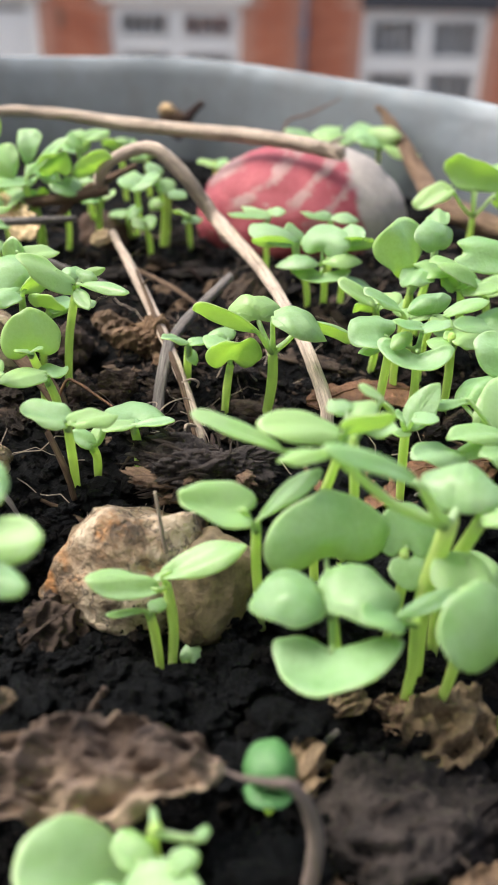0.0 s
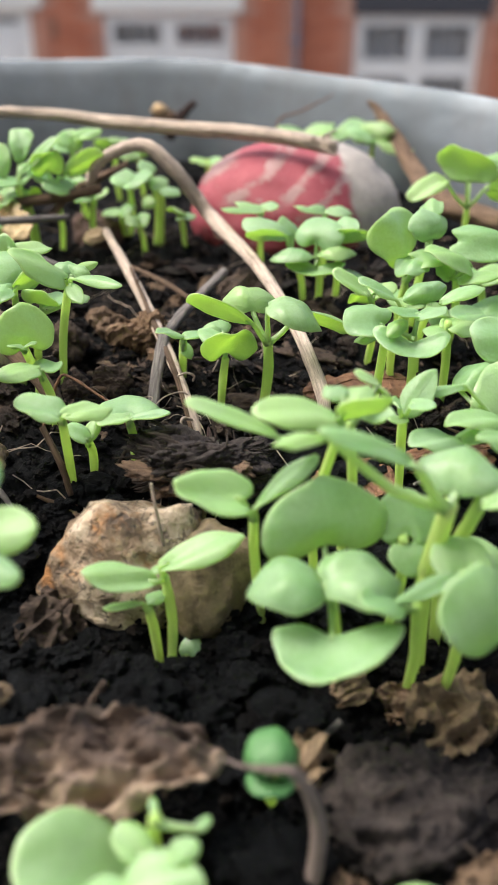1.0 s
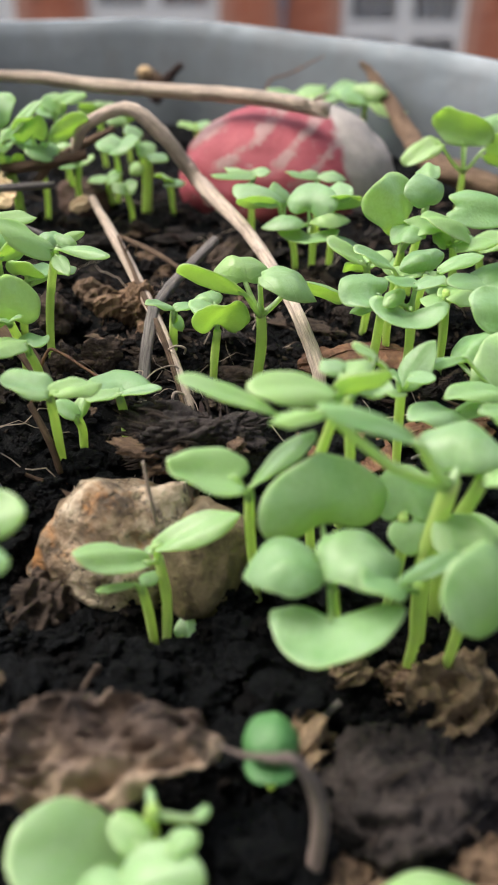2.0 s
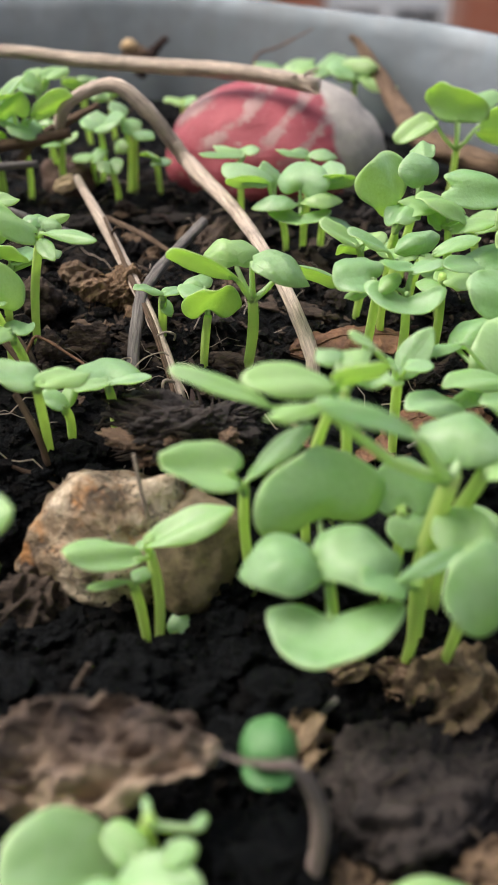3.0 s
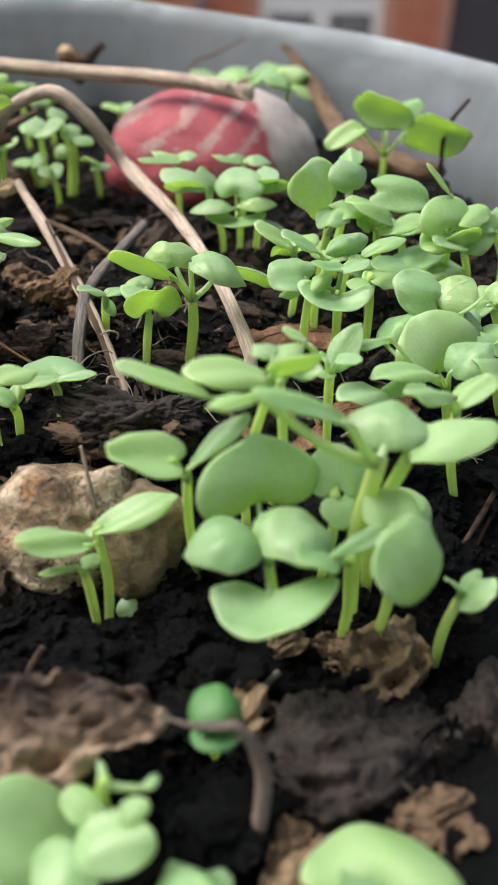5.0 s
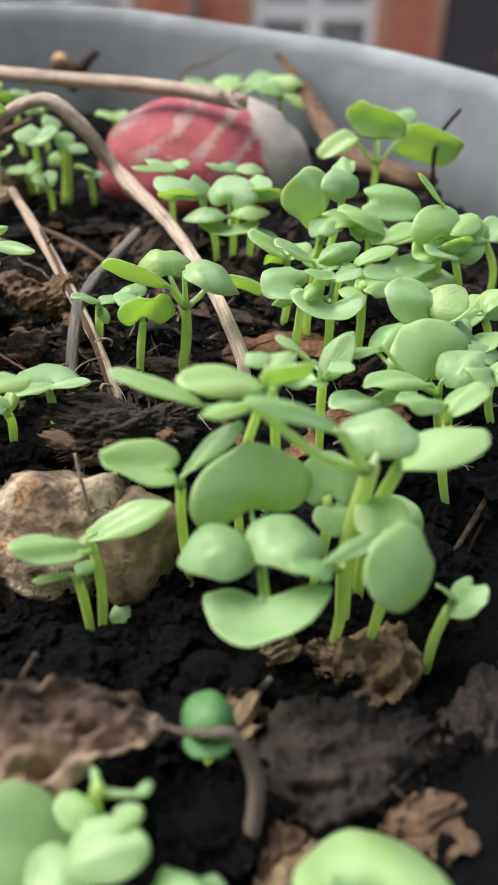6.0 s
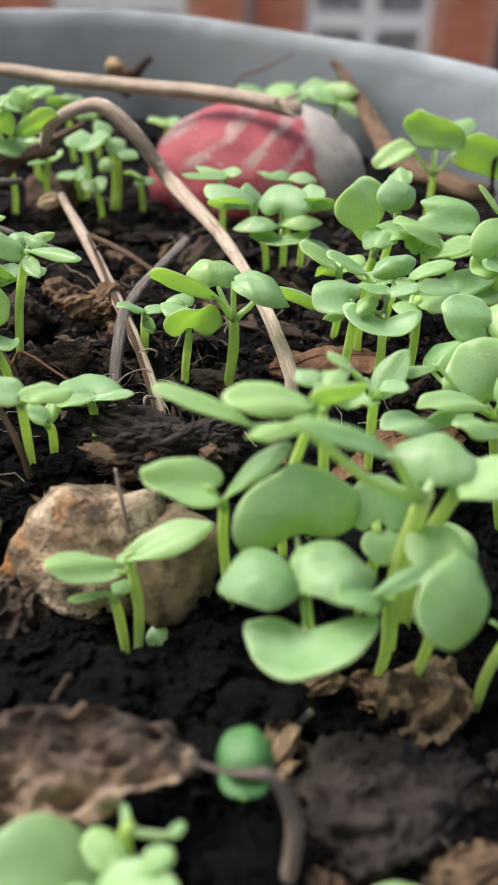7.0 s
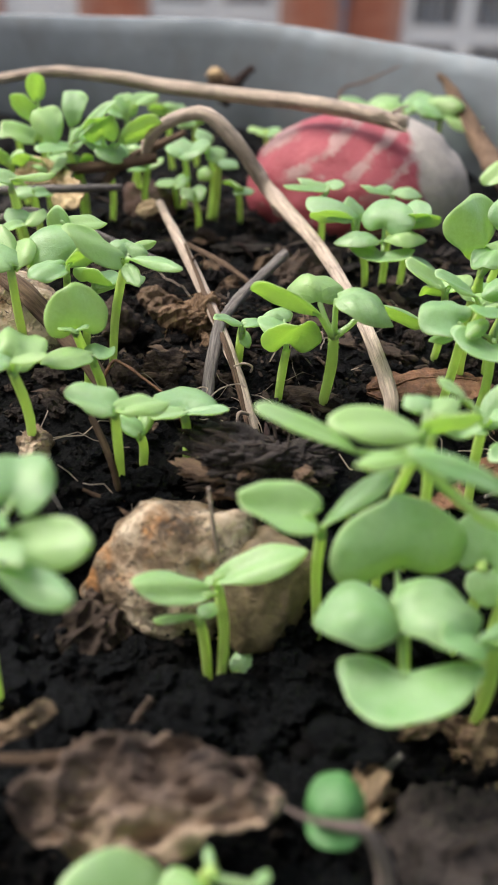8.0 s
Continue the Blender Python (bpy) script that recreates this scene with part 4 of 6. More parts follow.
for n, (x, y, z, sx, sy, turn, tilt, dry) in enumerate(((-17.8, 120, -56.0, 2.6, 2.0, 20, 70, SCRAP), (-20.5, 122, -54.8, 2.6, 1.8, -30, 40, SCRAP), (-17.2, 109, -58.0, 2.2, 1.9, 80, 70, SCRAP),
                                                        (-14.6, 109.5, -58.4, 2.0, 1.6, 30, 60, SCRAP), (-20.3, 106, -58.6, 2.2, 1.8, 120, 60, SCRAP), (-9.0, 131, -56.2, 2.6, 1.4, 10, 30, SCRAP),
                                                        (-13.0, 138, -56.4, 3.0, 1.6, -20, 30, SCRAP), (-4.0, 141, -56.4, 2.6, 1.5, 50, 30, SCRAP), (1.5, 121, -57.0, 2.4, 1.3, 100, 40, SCRAP))):
    crumpled("leaf_scrap", (x, y, z), (sx, sy, 3), dry, "curled brown scrap of dead leaf on the soil", 50 + n, 0.5, turn, 0.5, tilt, 0.9)

for n, (x, y, z, sz) in enumerate(((-10.0, 83.0, -57.0, 1.6), (-7.4, 81.5, -58.4, 1.4), (-4.6, 82.5, -56.2, 1.2), (0.6, 83.0, -56.4, 1.2))):
    lump("wood_chip", (x, y, z), (sz * 1.7, sz, sz * 0.5), BROWNWOOD_GRAIN, "small pale flake of wood on rotten wood", "wood chip", 40 + n, 0.8, 4, 0.95, 40 * n - 15, "flakes of wood on the rotten chip", 0.5)


def litter():
    """Bits of bark and wood strewn over the soil, each a thing of its own."""
    rnd = random.Random(77)
    for n in range(105):
        y = 76 + 85 * rnd.random() ** 1.1
        x = rnd.uniform(-0.36, 0.30) * (y + 15) - 2
        if (x - 12) ** 2 + (y - 171) ** 2 < 24 ** 2 or (x + 9) ** 2 + (y - 76) ** 2 < 13 ** 2:
            continue
        s = rnd.uniform(0.6, 1.9) * (1.25 if y > 104 else 0.55)
        mat_ = rnd.choice((BARK, BARK, BARK, ROTTEN, BROWNWOOD_GRAIN if s < 1.2 else ROTTEN))
        lump("bark_bit", (x, y, soil_height(x, y) + 0.25 * s), (s * rnd.uniform(1.0, 2.6), s, s * rnd.uniform(0.25, 0.6)), mat_,
             "small bit of brown bark lying on the soil", "bark", 100 + n, 0.8, 4, 0.95, rnd.uniform(0, 180), "bits of bark on the soil")
    for n in range(40):
        y = 80 + 72 * rnd.random()
        x = rnd.uniform(-0.36, 0.30) * (y + 15) - 2
        w, ln = rnd.uniform(0, 6.28), rnd.uniform(2.5, 7.0)
        ends = []
        for q in (-0.5, 0.0, 0.5):
            px, py = x + q * ln * math.cos(w), y + q * ln * math.sin(w)
            ends.append((px, py, soil_height(px, py) + 0.6 + rnd.uniform(0, 1.0)))
        stick("twig_bit", ends, (0.25, rnd.uniform(0.3, 0.55), 0.2), rnd.choice((BROWNWOOD, BARK, GREYWOOD, DARKTIP, DARKTIP)),
              "short broken bit of twig on the soil", "twig", 6, 0.4, "bits of twig on the soil")


litter()

# ---- sticks and stalks ----
stick("dry_stalk", [(-61.7, 178, -40), (-55.2, 178, -38.8), (-45.7, 178, -37.2), (-33.9, 176, -37.3), (-23.5, 174, -38.2), (-9.2, 171, -38.5), (6.7, 165, -38.5), (17.6, 160, -39.4)],
      (1.0, 1.15, 1.3, 1.5, 1.75, 1.6), STRAW, "long pale dry stalk lying across the painted stone", "stalk", frayed=7)
stick("dry_stalk", [(-26, 154, -46), (-23.2, 152, -40.1), (-17.5, 152, -37.3), (-13.9, 151, -37.7), (-9.7, 150, -41.4), (-5, 150, -48), (-3.0, 148, -50.2)],
      (1.0, 1.2, 1.45, 1.5, 1.5, 1.3), STRAW, "pale dry stalk bent over in an arch and snapped", "stalk", frayed=9)
stick("dry_stalk", [(-6.2, 149.5, -45.5), (-3.7, 147, -48.4), (3.1, 130, -49.9), (7.8, 112, -51.4), (10.5, 97, -53.6), (11, 93, -57)],
      (0.7, 1.5, 1.35, 1.15, 1.1, 0.9), STRAW, "pale dry stalk, its end frayed, leaning to the soil", "stalk", frayed=5)
stick("dry_stalk", [(-22.3, 148, -50.6), (-16.6, 132, -52.3), (-11.6, 117, -53.9), (-7.4, 104, -56), (-4.5, 95, -59.6)],
      (0.85, 1.0, 0.95, 0.85, 0.7), STRAW, "split dry stalk lying down to the soil", "stalk", frayed=10)
crumpled("stalk_flap", (-23.4, 147.5, -50.9), (2.9, 1.4, 1.5), PAPER, "papery beige flap torn from a split stalk", 41, 0.4, 60, 0.7, 55, 0.7)
stick("split_strand", [(-16.6, 132.5, -51.3), (-12.0, 117.0, -53.2), (-7.9, 104.0, -55.5), (-5.4, 95, -59.3)], (0.25, 0.5, 0.5, 0.3), BROWNWOOD, "brown strand split off a dry stalk", "stalk", sides=7, frayed=5)
stick("loose_fibre", [(-15.0, 127, -51.6), (-14.2, 126, -50.2), (-13.2, 126, -50.6), (-13.6, 126, -51.6)], (0.2, 0.2, 0.15), BROWNWOOD, "curl of bark peeling off a stalk", "fibre", sides=5)
stick("loose_fibre", [(-7.6, 103, -55.2), (-6.4, 102, -54.2), (-5.4, 102, -54.6), (-5.6, 102, -55.4)], (0.2, 0.22, 0.15), STRAW, "curl of bark peeling off a stalk", "fibre", sides=5)
stick("grey_twig", [(-1.8, 128, -50.3), (-7.6, 118, -52.8), (-10.0, 112.5, -54.2)], (0.95, 1.0, 0.95), GREYWOOD, "snapped grey weathered twig", "twig")
stick("grey_twig", [(-10.0, 112, -53.6), (-10.6, 105, -56.5), (-10.9, 97, -60.5)], (0.95, 1.0, 0.9), GREYWOOD, "snapped grey weathered twig", "twig")
stick("thin_twig", [(-16.8, 135, -52.1), (-11, 129, -52.4), (-6.2, 124, -53.5)], (0.45, 0.5, 0.4), BROWNWOOD, "thin brown twig over the soil", "twig")
stick("brown_twig", [(28.6, 203.0, -39.7), (31.6, 200.0, -42.3), (36.4, 186.0, -49.6), (38.0, 170.0, -51.2), (46.6, 158.0, -51.8), (50.5, 152.0, -50.9)],
      (0.6, 1.6, 2.3, 2.4, 2.2, 2.0), BROWNWOOD, "rough brown twig leaning on the planter's wall", "twig", rough=0.6)
lump("seed_pod", (-17.4, 223.5, -47.4), (3.4, 2.4, 2.3), BROWNWOOD_GRAIN, "small brown seed pod by the planter's wall", "seed pod", 61, 0.25, 4, 0.3)
lump("seed", (-18.6, 222.8, -45.4), (2.0, 1.8, 1.5), TANLEAF, "tan seed showing from a brown pod", "seed", 62, 0.2, 4, 0.3)
stick("dark_twig", [(-17, 222, -52), (-15, 223, -48.5), (-12.6, 224, -46.0), (-10.2, 224, -43.8)], (1.6, 2.0, 1.1, 0.9), DARKTIP, "blackened broken twig by the planter's wall", "twig", rough=0.6)
stick("thick_twig", [(-46, 117, -49), (-39.2, 112, -48.0), (-34.1, 108, -48.8), (-28.1, 102, -51.2), (-23.0, 97, -54.5), (-21, 95, -59)], (1.4, 1.5, 1.45, 1.3, 0.9), BROWNWOOD, "weathered brown twig among the seedlings", "twig")
stick("brown_twig", [(-62, 150, -51.5), (-50.6, 150, -49.1), (-38.8, 150, -46.6), (-30, 150, -45.3), (-23, 151, -44)], (1.1, 1.2, 1.1, 1.2, 1.0), BROWNWOOD, "dark brown twig propped over a pebble", "twig")
stick("brown_twig", [(-32, 150, -49), (-28.9, 152, -45.6), (-24.1, 154, -43.4), (-18.7, 156, -41.2)], (0.7, 0.9, 0.9, 0.6), BROWNWOOD, "brown twig with a tapering tip", "twig")
stick("brown_twig", [(-58, 139, -49), (-47.5, 140, -47.2), (-34.8, 142, -46.8), (-28, 146, -47.5)], (0.9, 0.8, 0.8, 0.6), GREYWOOD, "grey brown twig among seedlings", "twig")
stick("brown_twig", [(-56, 128, -49), (-43.9, 128, -47.5), (-37.8, 130, -46.5), (-27.9, 128, -49), (-18.1, 126, -52)], (0.9, 0.9, 0.8, 0.7, 0.5), GREYWOOD, "grey brown twig among seedlings", "twig")
stick("red_stalk", [(-24, 95, -58.5), (-21.8, 97, -52.6), (-20.2, 97, -52.3), (-17.5, 95, -53), (-14.4, 93, -54.5), (-12, 92, -59)], (0.3, 0.28, 0.28, 0.25, 0.25, 0.2), RUSTLEAF, "thin reddish stalk bent over the soil", "stalk", sides=6)
stick("thin_stalk", [(53, 150, -37.7), (50.4, 150, -41.2), (49.2, 149, -44.2), (48.8, 147, -48.8), (48.6, 146, -59)], (0.45, 0.5, 0.5, 0.5, 0.55), WIRE, "thin dark stalk standing by the planter's wall", "stalk", sides=6)
stick("brown_stalk", [(-0.9, 44.6, -57.6), (0.8, 43.4, -57.0), (2.8, 42.6, -56.4), (4.5, 42.5, -56.7), (6.1, 42.5, -60.3), (6.6, 42, -64.8), (5.7, 41, -73)],
      (0.15, 0.25, 0.4, 0.58, 0.78, 0.9, 0.9), fibre("brown_hook_stalk", (0.22, 0.175, 0.16), (0.44, 0.36, 0.325)), "smooth brown stalk hooked over, holding a folded leaf", "stalk", rough=0.1)
stick("thin_stalk", [(-7.5, 73.5, -60), (-8.1, 74, -55.8), (-8.6, 75, -53.0)], (0.3, 0.26, 0.2), STRAW, "thin pale stalk sticking up beside the flint", "stalk", sides=6)
stick("thin_stalk", [(-22.3, 88, -54.0), (-20.3, 86, -57.5), (-19.2, 85, -61.5)], (0.45, 0.5, 0.4), BROWNWOOD, "short brown stalk stuck in the soil", "stalk")
stick("thin_twig", [(10, 55, -73), (13.6, 58, -71.5), (18.3, 62, -70.6), (21, 65, -69.8)], (0.6, 0.7, 0.6, 0.5), BROWNWOOD, "brown twig at the foot of the seedlings", "twig")
stick("thin_twig", [(-16, 58, -71.5), (-14, 60, -69), (-12.6, 61, -66.8)], (0.5, 0.7, 0.6), BARK, "short brown twig poking from the soil", "twig")
stick("loose_fibre", [(-13.3, 97, -58.5), (-12.4, 98.5, -56.4), (-10.5, 98, -55.6), (-11.2, 96, -57), (-9.1, 97.5, -55.4), (-7, 98, -54.8), (-6, 98, -55.2)], (0.12, 0.12, 0.12), STRAW, "curling pale fibre caught on a stalk", "fibre", sides=5)
stick("dark_root", [(40.8, 81.8, -63.5), (37.2, 77.3, -64.5), (33.4, 72.7, -65.5), (32.4, 72.0, -66.5)], (0.5, 0.45, 0.4, 0.3), BARK, "dark woody root lying on the soil", "root")
stick("dark_root", [(40.3, 79.4, -65.5), (36.7, 75.5, -66.0), (34.1, 72.0, -67.0)], (0.35, 0.35, 0.25), DARKTIP, "dark woody root lying on the soil", "root")
stick("loose_fibre", [(8.4, 206.0, -47.8), (9.7, 208.0, -44.3), (14.1, 209.0, -43.0), (21.4, 208.0, -39.2)], (0.35, 0.3, 0.2), RUSTLEAF, "thin brown fibre against the planter's wall", "fibre", sides=5)
stick("loose_fibre", [(-5.5, 96.5, -58), (-6.6, 95, -57), (-6.8, 94, -58.5)], (0.25, 0.3, 0.15), STRAW, "curl of torn stalk fibre", "fibre", sides=5)

# ---- dead leaves ----
crumpled("dead_leaf", (-10.9, 47.8, -62.4), (10.0, 4.8, 8), OLDLEAF, "large crumpled brown dead leaf on the soil", 3, 0.7, 4, 0.15, 16, 1.6)
crumpled("dead_leaf", (21.5, 58.5, -68.5), (5.5, 4.0, 7), OCHRELEAF, "crumpled ochre dead leaf below the seedlings", 5, 0.7, 20, 0.2, 25, 1.1)
crumpled("dead_leaf", (7.2, 53.5, -68.0), (3.6, 2.6, 5), OCHRELEAF, "crumpled ochre dead leaf beside a sprout", 6, 0.7, 70, 0.2, 30, 1.1)
crumpled("dead_leaf", (12.5, 63, -67.5), (4.0, 2.2, 5), OCHRELEAF, "torn ochre dead leaf on edge", 9, 0.6, 70, 0.2, 50)
crumpled("dead_leaf", (16.5, 60, -69.0), (3.0, 2.0, 4), DEADLEAF, "curled brown scrap of dead leaf", 10, 0.6, -20, 0.2, 40)
crumpled("dead_leaf", (-21.4, 53, -61.0), (2.8, 1.1, 3), OCHRELEAF, "pointed tan tip of a dead leaf", 17, 0.4, 40, 0.2, 60)
stick("thin_twig", [(-24, 48, -59.0), (-19.5, 49.3, -60.3), (-15, 51.5, -62.5), (-10, 54, -70)], (0.5, 0.6, 0.4), BROWNWOOD, "brown twig under the dead leaf", "twig")
crumpled("dead_leaf", (17, 105, -57.2), (8, 4.0, 3), RUSTLEAF, "flat rust-brown dead leaf under the seedlings", 7, 0.3, 10, 0.2)
crumpled("dead_leaf", (14.0, 88, -60.5), (6, 4, 3), RUSTLEAF, "flat rust-brown dead leaf under the seedlings", 8, 0.3, -30, 0.2)
crumpled("dead_leaf", (26.5, 91, -59.5), (7, 4, 3), RUSTLEAF, "flat rust-brown dead leaf under the seedlings", 12, 0.3, 15, 0.2)
crumpled("papery_leaf", (-38.0, 147, -48.5), (5.0, 3.0, 4), PAPER, "torn papery tan leaf hanging on a twig", 13, 0.5, -60, 0.3, 60, 0.9)
crumpled("papery_leaf", (-41.5, 148, -46.0), (4.0, 2.6, 4), PAPER, "torn papery tan leaf beside seedlings", 15, 0.5, 10, 0.3, 40, 0.9)
crumpled("dead_leaf", (-27, 57, -69.0), (7, 4, 4), DEADLEAF, "curled brown dead leaf on the soil", 16, 0.5, -20, 0.3)
crumpled("dead_leaf", (-19.0, 70, -66.5), (4.5, 3.2, 4), BARK, "curled dark dead leaf beside the flint", 18, 0.5, 50, 0.3, 30)
crumpled("dead_leaf", (10, 37, -70.5), (6, 4, 4), OCHRELEAF, "curled brown dead leaf on the soil", 20, 0.5, 30, 0.3)

# ---- seedlings ----
seedling((3.3, 103.4, -60.6), (0.7, -2.9, 11.8), [
    ('seed', (-1.8, -1.0, 2.5), (-9.6, -3.0, 7.2), 4.2, 54, 0.05, 0.04),
    ('true', (-1.8, 1.0, 3.1), (-2.8, 6.0, 4.6), 6.8, 0, 0.32, 0.10),
    ('true', (-0.1, -1.0, 4.6), (6.9, -2.0, 3.4), 6.0, 6, 0.32, 0.20),
    ('seed', (3.5, 1.0, 2.5), (10.5, 2.5, 1.0), 5.0, -36, 0.08, 0.14),], stem=0.66, hairs=True)
seedling((-2.1, 104.0, -60.5), (0.8, -1.0, 7.9), [
    ('seed', (0.1, 0.0, 0.3), (0.6, -3.0, 5.3), 7.2, 0, 0.05, 0.03),
    ('seed', (0.0, 1.0, 0.5), (-3.5, 4.0, 2.3), 3.3, -10, 0.10, 0.00),
    ('true', (-0.4, 4.0, 1.8), (-2.1, 7.0, 2.0), 4.0, 0, 0.25, 0.10),])
seedling((-7.6, 111.6, -60.0), (0.7, -5.6, 8.5), [
    ('seed', (-0.2, 0.0, 0.6), (-3.4, -1.0, 2.0), 2.4, -2, 0.05, 0.05),
    ('seed', (0.3, 0.0, 0.6), (2.7, 1.0, 0.6), 2.4, 2, 0.05, 0.05),
    ('seed', (-0.1, 0.0, -1.4), (0.7, 3.0, -2.1), 3.0, 60, 0.05, 0.05),])
seedling((-12.6, 92.7, -61.2), (0.4, -4.7, 7.9), [
    ('seed', (0.2, -0.5, 0.7), (4.9, -1.5, 1.9), 2.4, 4, 0.04, 0.00),
    ('seed', (-0.0, -0.5, 0.7), (-3.6, -1.5, 0.8), 2.4, -4, 0.04, 0.00),
    ('seed', (0.0, 0.5, 0.4), (-0.1, 4.5, 0.9), 7.4, 4, 0.06, 0.03),
    ('true', (-0.1, 0.2, 0.5), (-0.9, 1.0, 0.6), 2.0, 0, 0.20, 0.10),
    ('true', (0.1, 0.2, 0.5), (0.9, 1.0, 0.5), 2.0, 0, 0.20, 0.10),])
seedling((-19.6, 88.9, -62.6), (1.1, -6.9, 13.1), [
    ('seed', (-0.3, -0.5, 0.7), (-4.9, 1.0, 2.1), 4.2, -6, 0.07, 0.05),
    ('seed', (0.5, -0.5, 0.7), (5.3, 0.5, 0.9), 3.4, 6, 0.05, 0.03),
    ('true', (-0.1, 0.2, 0.3), (-1.0, 1.2, 0.5), 2.6, 0, 0.30, 0.10),
    ('true', (0.1, 0.2, 0.3), (0.8, 1.2, 0.4), 2.6, 0, 0.30, 0.10),])
seedling((-17.4, 90.7, -61.2), (0.4, -3.7, 5.9), [
    ('seed', (0.1, -1.0, 0.8), (-2.0, 0.0, 2.2), 2.1, -30, 0.10, 0.00),
    ('seed', (0.1, 0.0, 0.1), (1.1, 2.0, 1.8), 1.9, 30, 0.10, 0.00),])
seedling((-23.8, 107.9, -60.2), (3.2, -3.9, 17.7), [
    ('seed', (0.6, -2.0, 1.1), (7.1, -6.0, 2.0), 2.5, 17, 0.08, 0.05),
    ('seed', (-0.4, 1.0, 0.6), (3.2, 3.0, 1.3), 1.6, 50, 0.05, 0.03),
    ('seed', (-0.3, -2.0, 0.8), (-5.9, -4.0, 5.3), 5.2, -22, 0.05, 0.00),
    ('true', (0.2, 0.0, 0.7), (-1.9, 3.0, 1.0), 4.0, 0, 0.30, 0.10),
    ('true', (0.4, 0.0, 0.7), (1.6, 2.0, 0.8), 4.0, 0, 0.30, 0.10),
    ('true', (0.5, -2.0, 0.3), (2.4, -6.0, -0.2), 2.0, 10, 0.10, 0.10),])
seedling((-29.7, 109.4, -60.2), (1.6, -3.4, 14.5), [
    ('seed', (-0.1, 1.0, 1.0), (-3.1, 4.0, 4.7), 9.2, -14, 0.10, 0.05),
    ('seed', (0.1, -2.0, 2.1), (-3.7, -4.0, 1.8), 3.8, -14, 0.06, 0.08),
    ('seed', (1.0, -3.0, 2.7), (5.8, -4.0, 5.9), 3.2, -58, 0.05, 0.00),
    ('seed', (-1.6, 6.0, 1.1), (-2.2, 7.0, 6.3), 3.4, -30, 0.05, 0.00),
    ('seed', (-1.1, 6.0, 4.1), (3.7, 8.0, 3.9), 3.9, 10, 0.05, 0.00),])
seedling((-25.9, 101.0, -60.7), (0.7, -5.0, 13.0), [
    ('heart', (0.3, 0.0, 0.1), (0.0, 1.0, 5.3), 7.2, 12, 0.05, 0.02),
    ('true', (0.0, -1.0, 0.1), (-0.7, -3.0, 1.8), 2.6, 0, 0.25, 0.10),
    ('true', (0.4, -1.0, 0.3), (1.8, -2.0, 1.6), 2.2, 0, 0.25, 0.10),])
seedling((-23.2, 98.0, -60.8), (0.4, -5.0, 10.9), [
    ('seed', (0.0, -1.0, 1.1), (-4.9, -3.0, 1.4), 3.5, -14, 0.05, 0.05),
    ('seed', (0.2, 0.0, 0.6), (1.2, 3.0, 0.5), 3.8, 0, 0.05, 0.05),])
seedling((-28.5, 113.9, -59.9), (3.2, -5.9, 12.0), [
    ('seed', (0.1, -1.0, 1.3), (-0.7, -2.0, 3.6), 6.0, 10, -0.05, 0.00),
    ('seed', (0.5, -1.0, 1.2), (3.2, 1.0, 1.5), 3.5, 10, 0.05, 0.00),
    ('true', (4.6, -1.0, 2.1), (6.1, -3.0, 2.1), 2.8, 0, 0.10, 0.00),])
seedling((-30.2, 90.0, -62.7), (0.8, -5.0, 16.2), [
    ('seed', (-0.4, 1.0, 0.1), (0.6, 6.0, 1.2), 5.6, 14, 0.12, 0.10),
    ('seed', (0.0, -1.0, 0.9), (-3.8, -2.0, 0.9), 3.1, -10, 0.05, 0.00),
    ('seed', (1.0, -2.0, 1.7), (4.9, -3.0, 3.0), 2.4, 5, 0.05, 0.00),
    ('true', (0.6, -1.0, -0.7), (1.5, -1.0, 0.8), 1.4, 0, 0.05, 0.00),])
seedling((-34.4, 109.0, -60.2), (0.2, -5.0, 15.8), [
    ('seed', (0.1, 0.0, 0.7), (-3.6, 2.0, 2.1), 4.1, -10, 0.10, 0.00),
    ('seed', (0.0, 1.0, 0.3), (1.4, 4.0, 2.4), 4.8, 0, 0.10, 0.00),
    ('seed', (-0.1, 1.0, 0.6), (-2.1, 5.0, 3.6), 2.7, 0, 0.10, 0.00),])
seedling((-26.8, 61.0, -71.4), (2.7, -5.0, 26.6), [
    ('seed', (2.1, 3.0, 1.4), (3.0, 7.0, 3.2), 5.5, 10, 0.08, 0.03),
    ('seed', (1.7, 2.0, -1.6), (8.7, 0.0, 0.3), 4.6, 38, 0.04, 0.00),
    ('seed', (2.3, -2.0, -0.8), (8.0, -5.0, -0.8), 3.4, 20, 0.05, 0.00),
    ('true', (1.4, 0.0, 0.1), (4.6, -4.0, 2.4), 2.8, 0, 0.20, 0.10),
    ('seed', (1.3, 0.0, 0.6), (-2.5, 2.0, -0.2), 5.0, -10, 0.10, 0.10),])
seedling((-6.8, 65.6, -70.6), (-0.3, 3.4, 10.4), [
    ('seed', (-0.3, -1.0, 2.0), (7.8, 0.0, 5.3), 4.6, 14, 0.04, 0.06),
    ('seed', (-0.5, -2.0, 0.9), (-7.7, -3.0, 2.9), 4.2, -18, 0.04, 0.02),
    ('true', (-0.2, 0.0, 0.4), (-0.9, 2.0, -0.2), 2.0, 0, 0.30, 0.10),])
seedling((-7.8, 67.2, -70.1), (-0.9, -0.2, 7.5), [
    ('seed', (-0.4, -1.0, 1.4), (-4.1, -2.0, 1.7), 1.4, -10, 0.03, 0.02),
    ('true', (0.2, 0.0, 0.4), (1.4, 2.0, 0.4), 2.0, 0, 0.10, 0.02),])
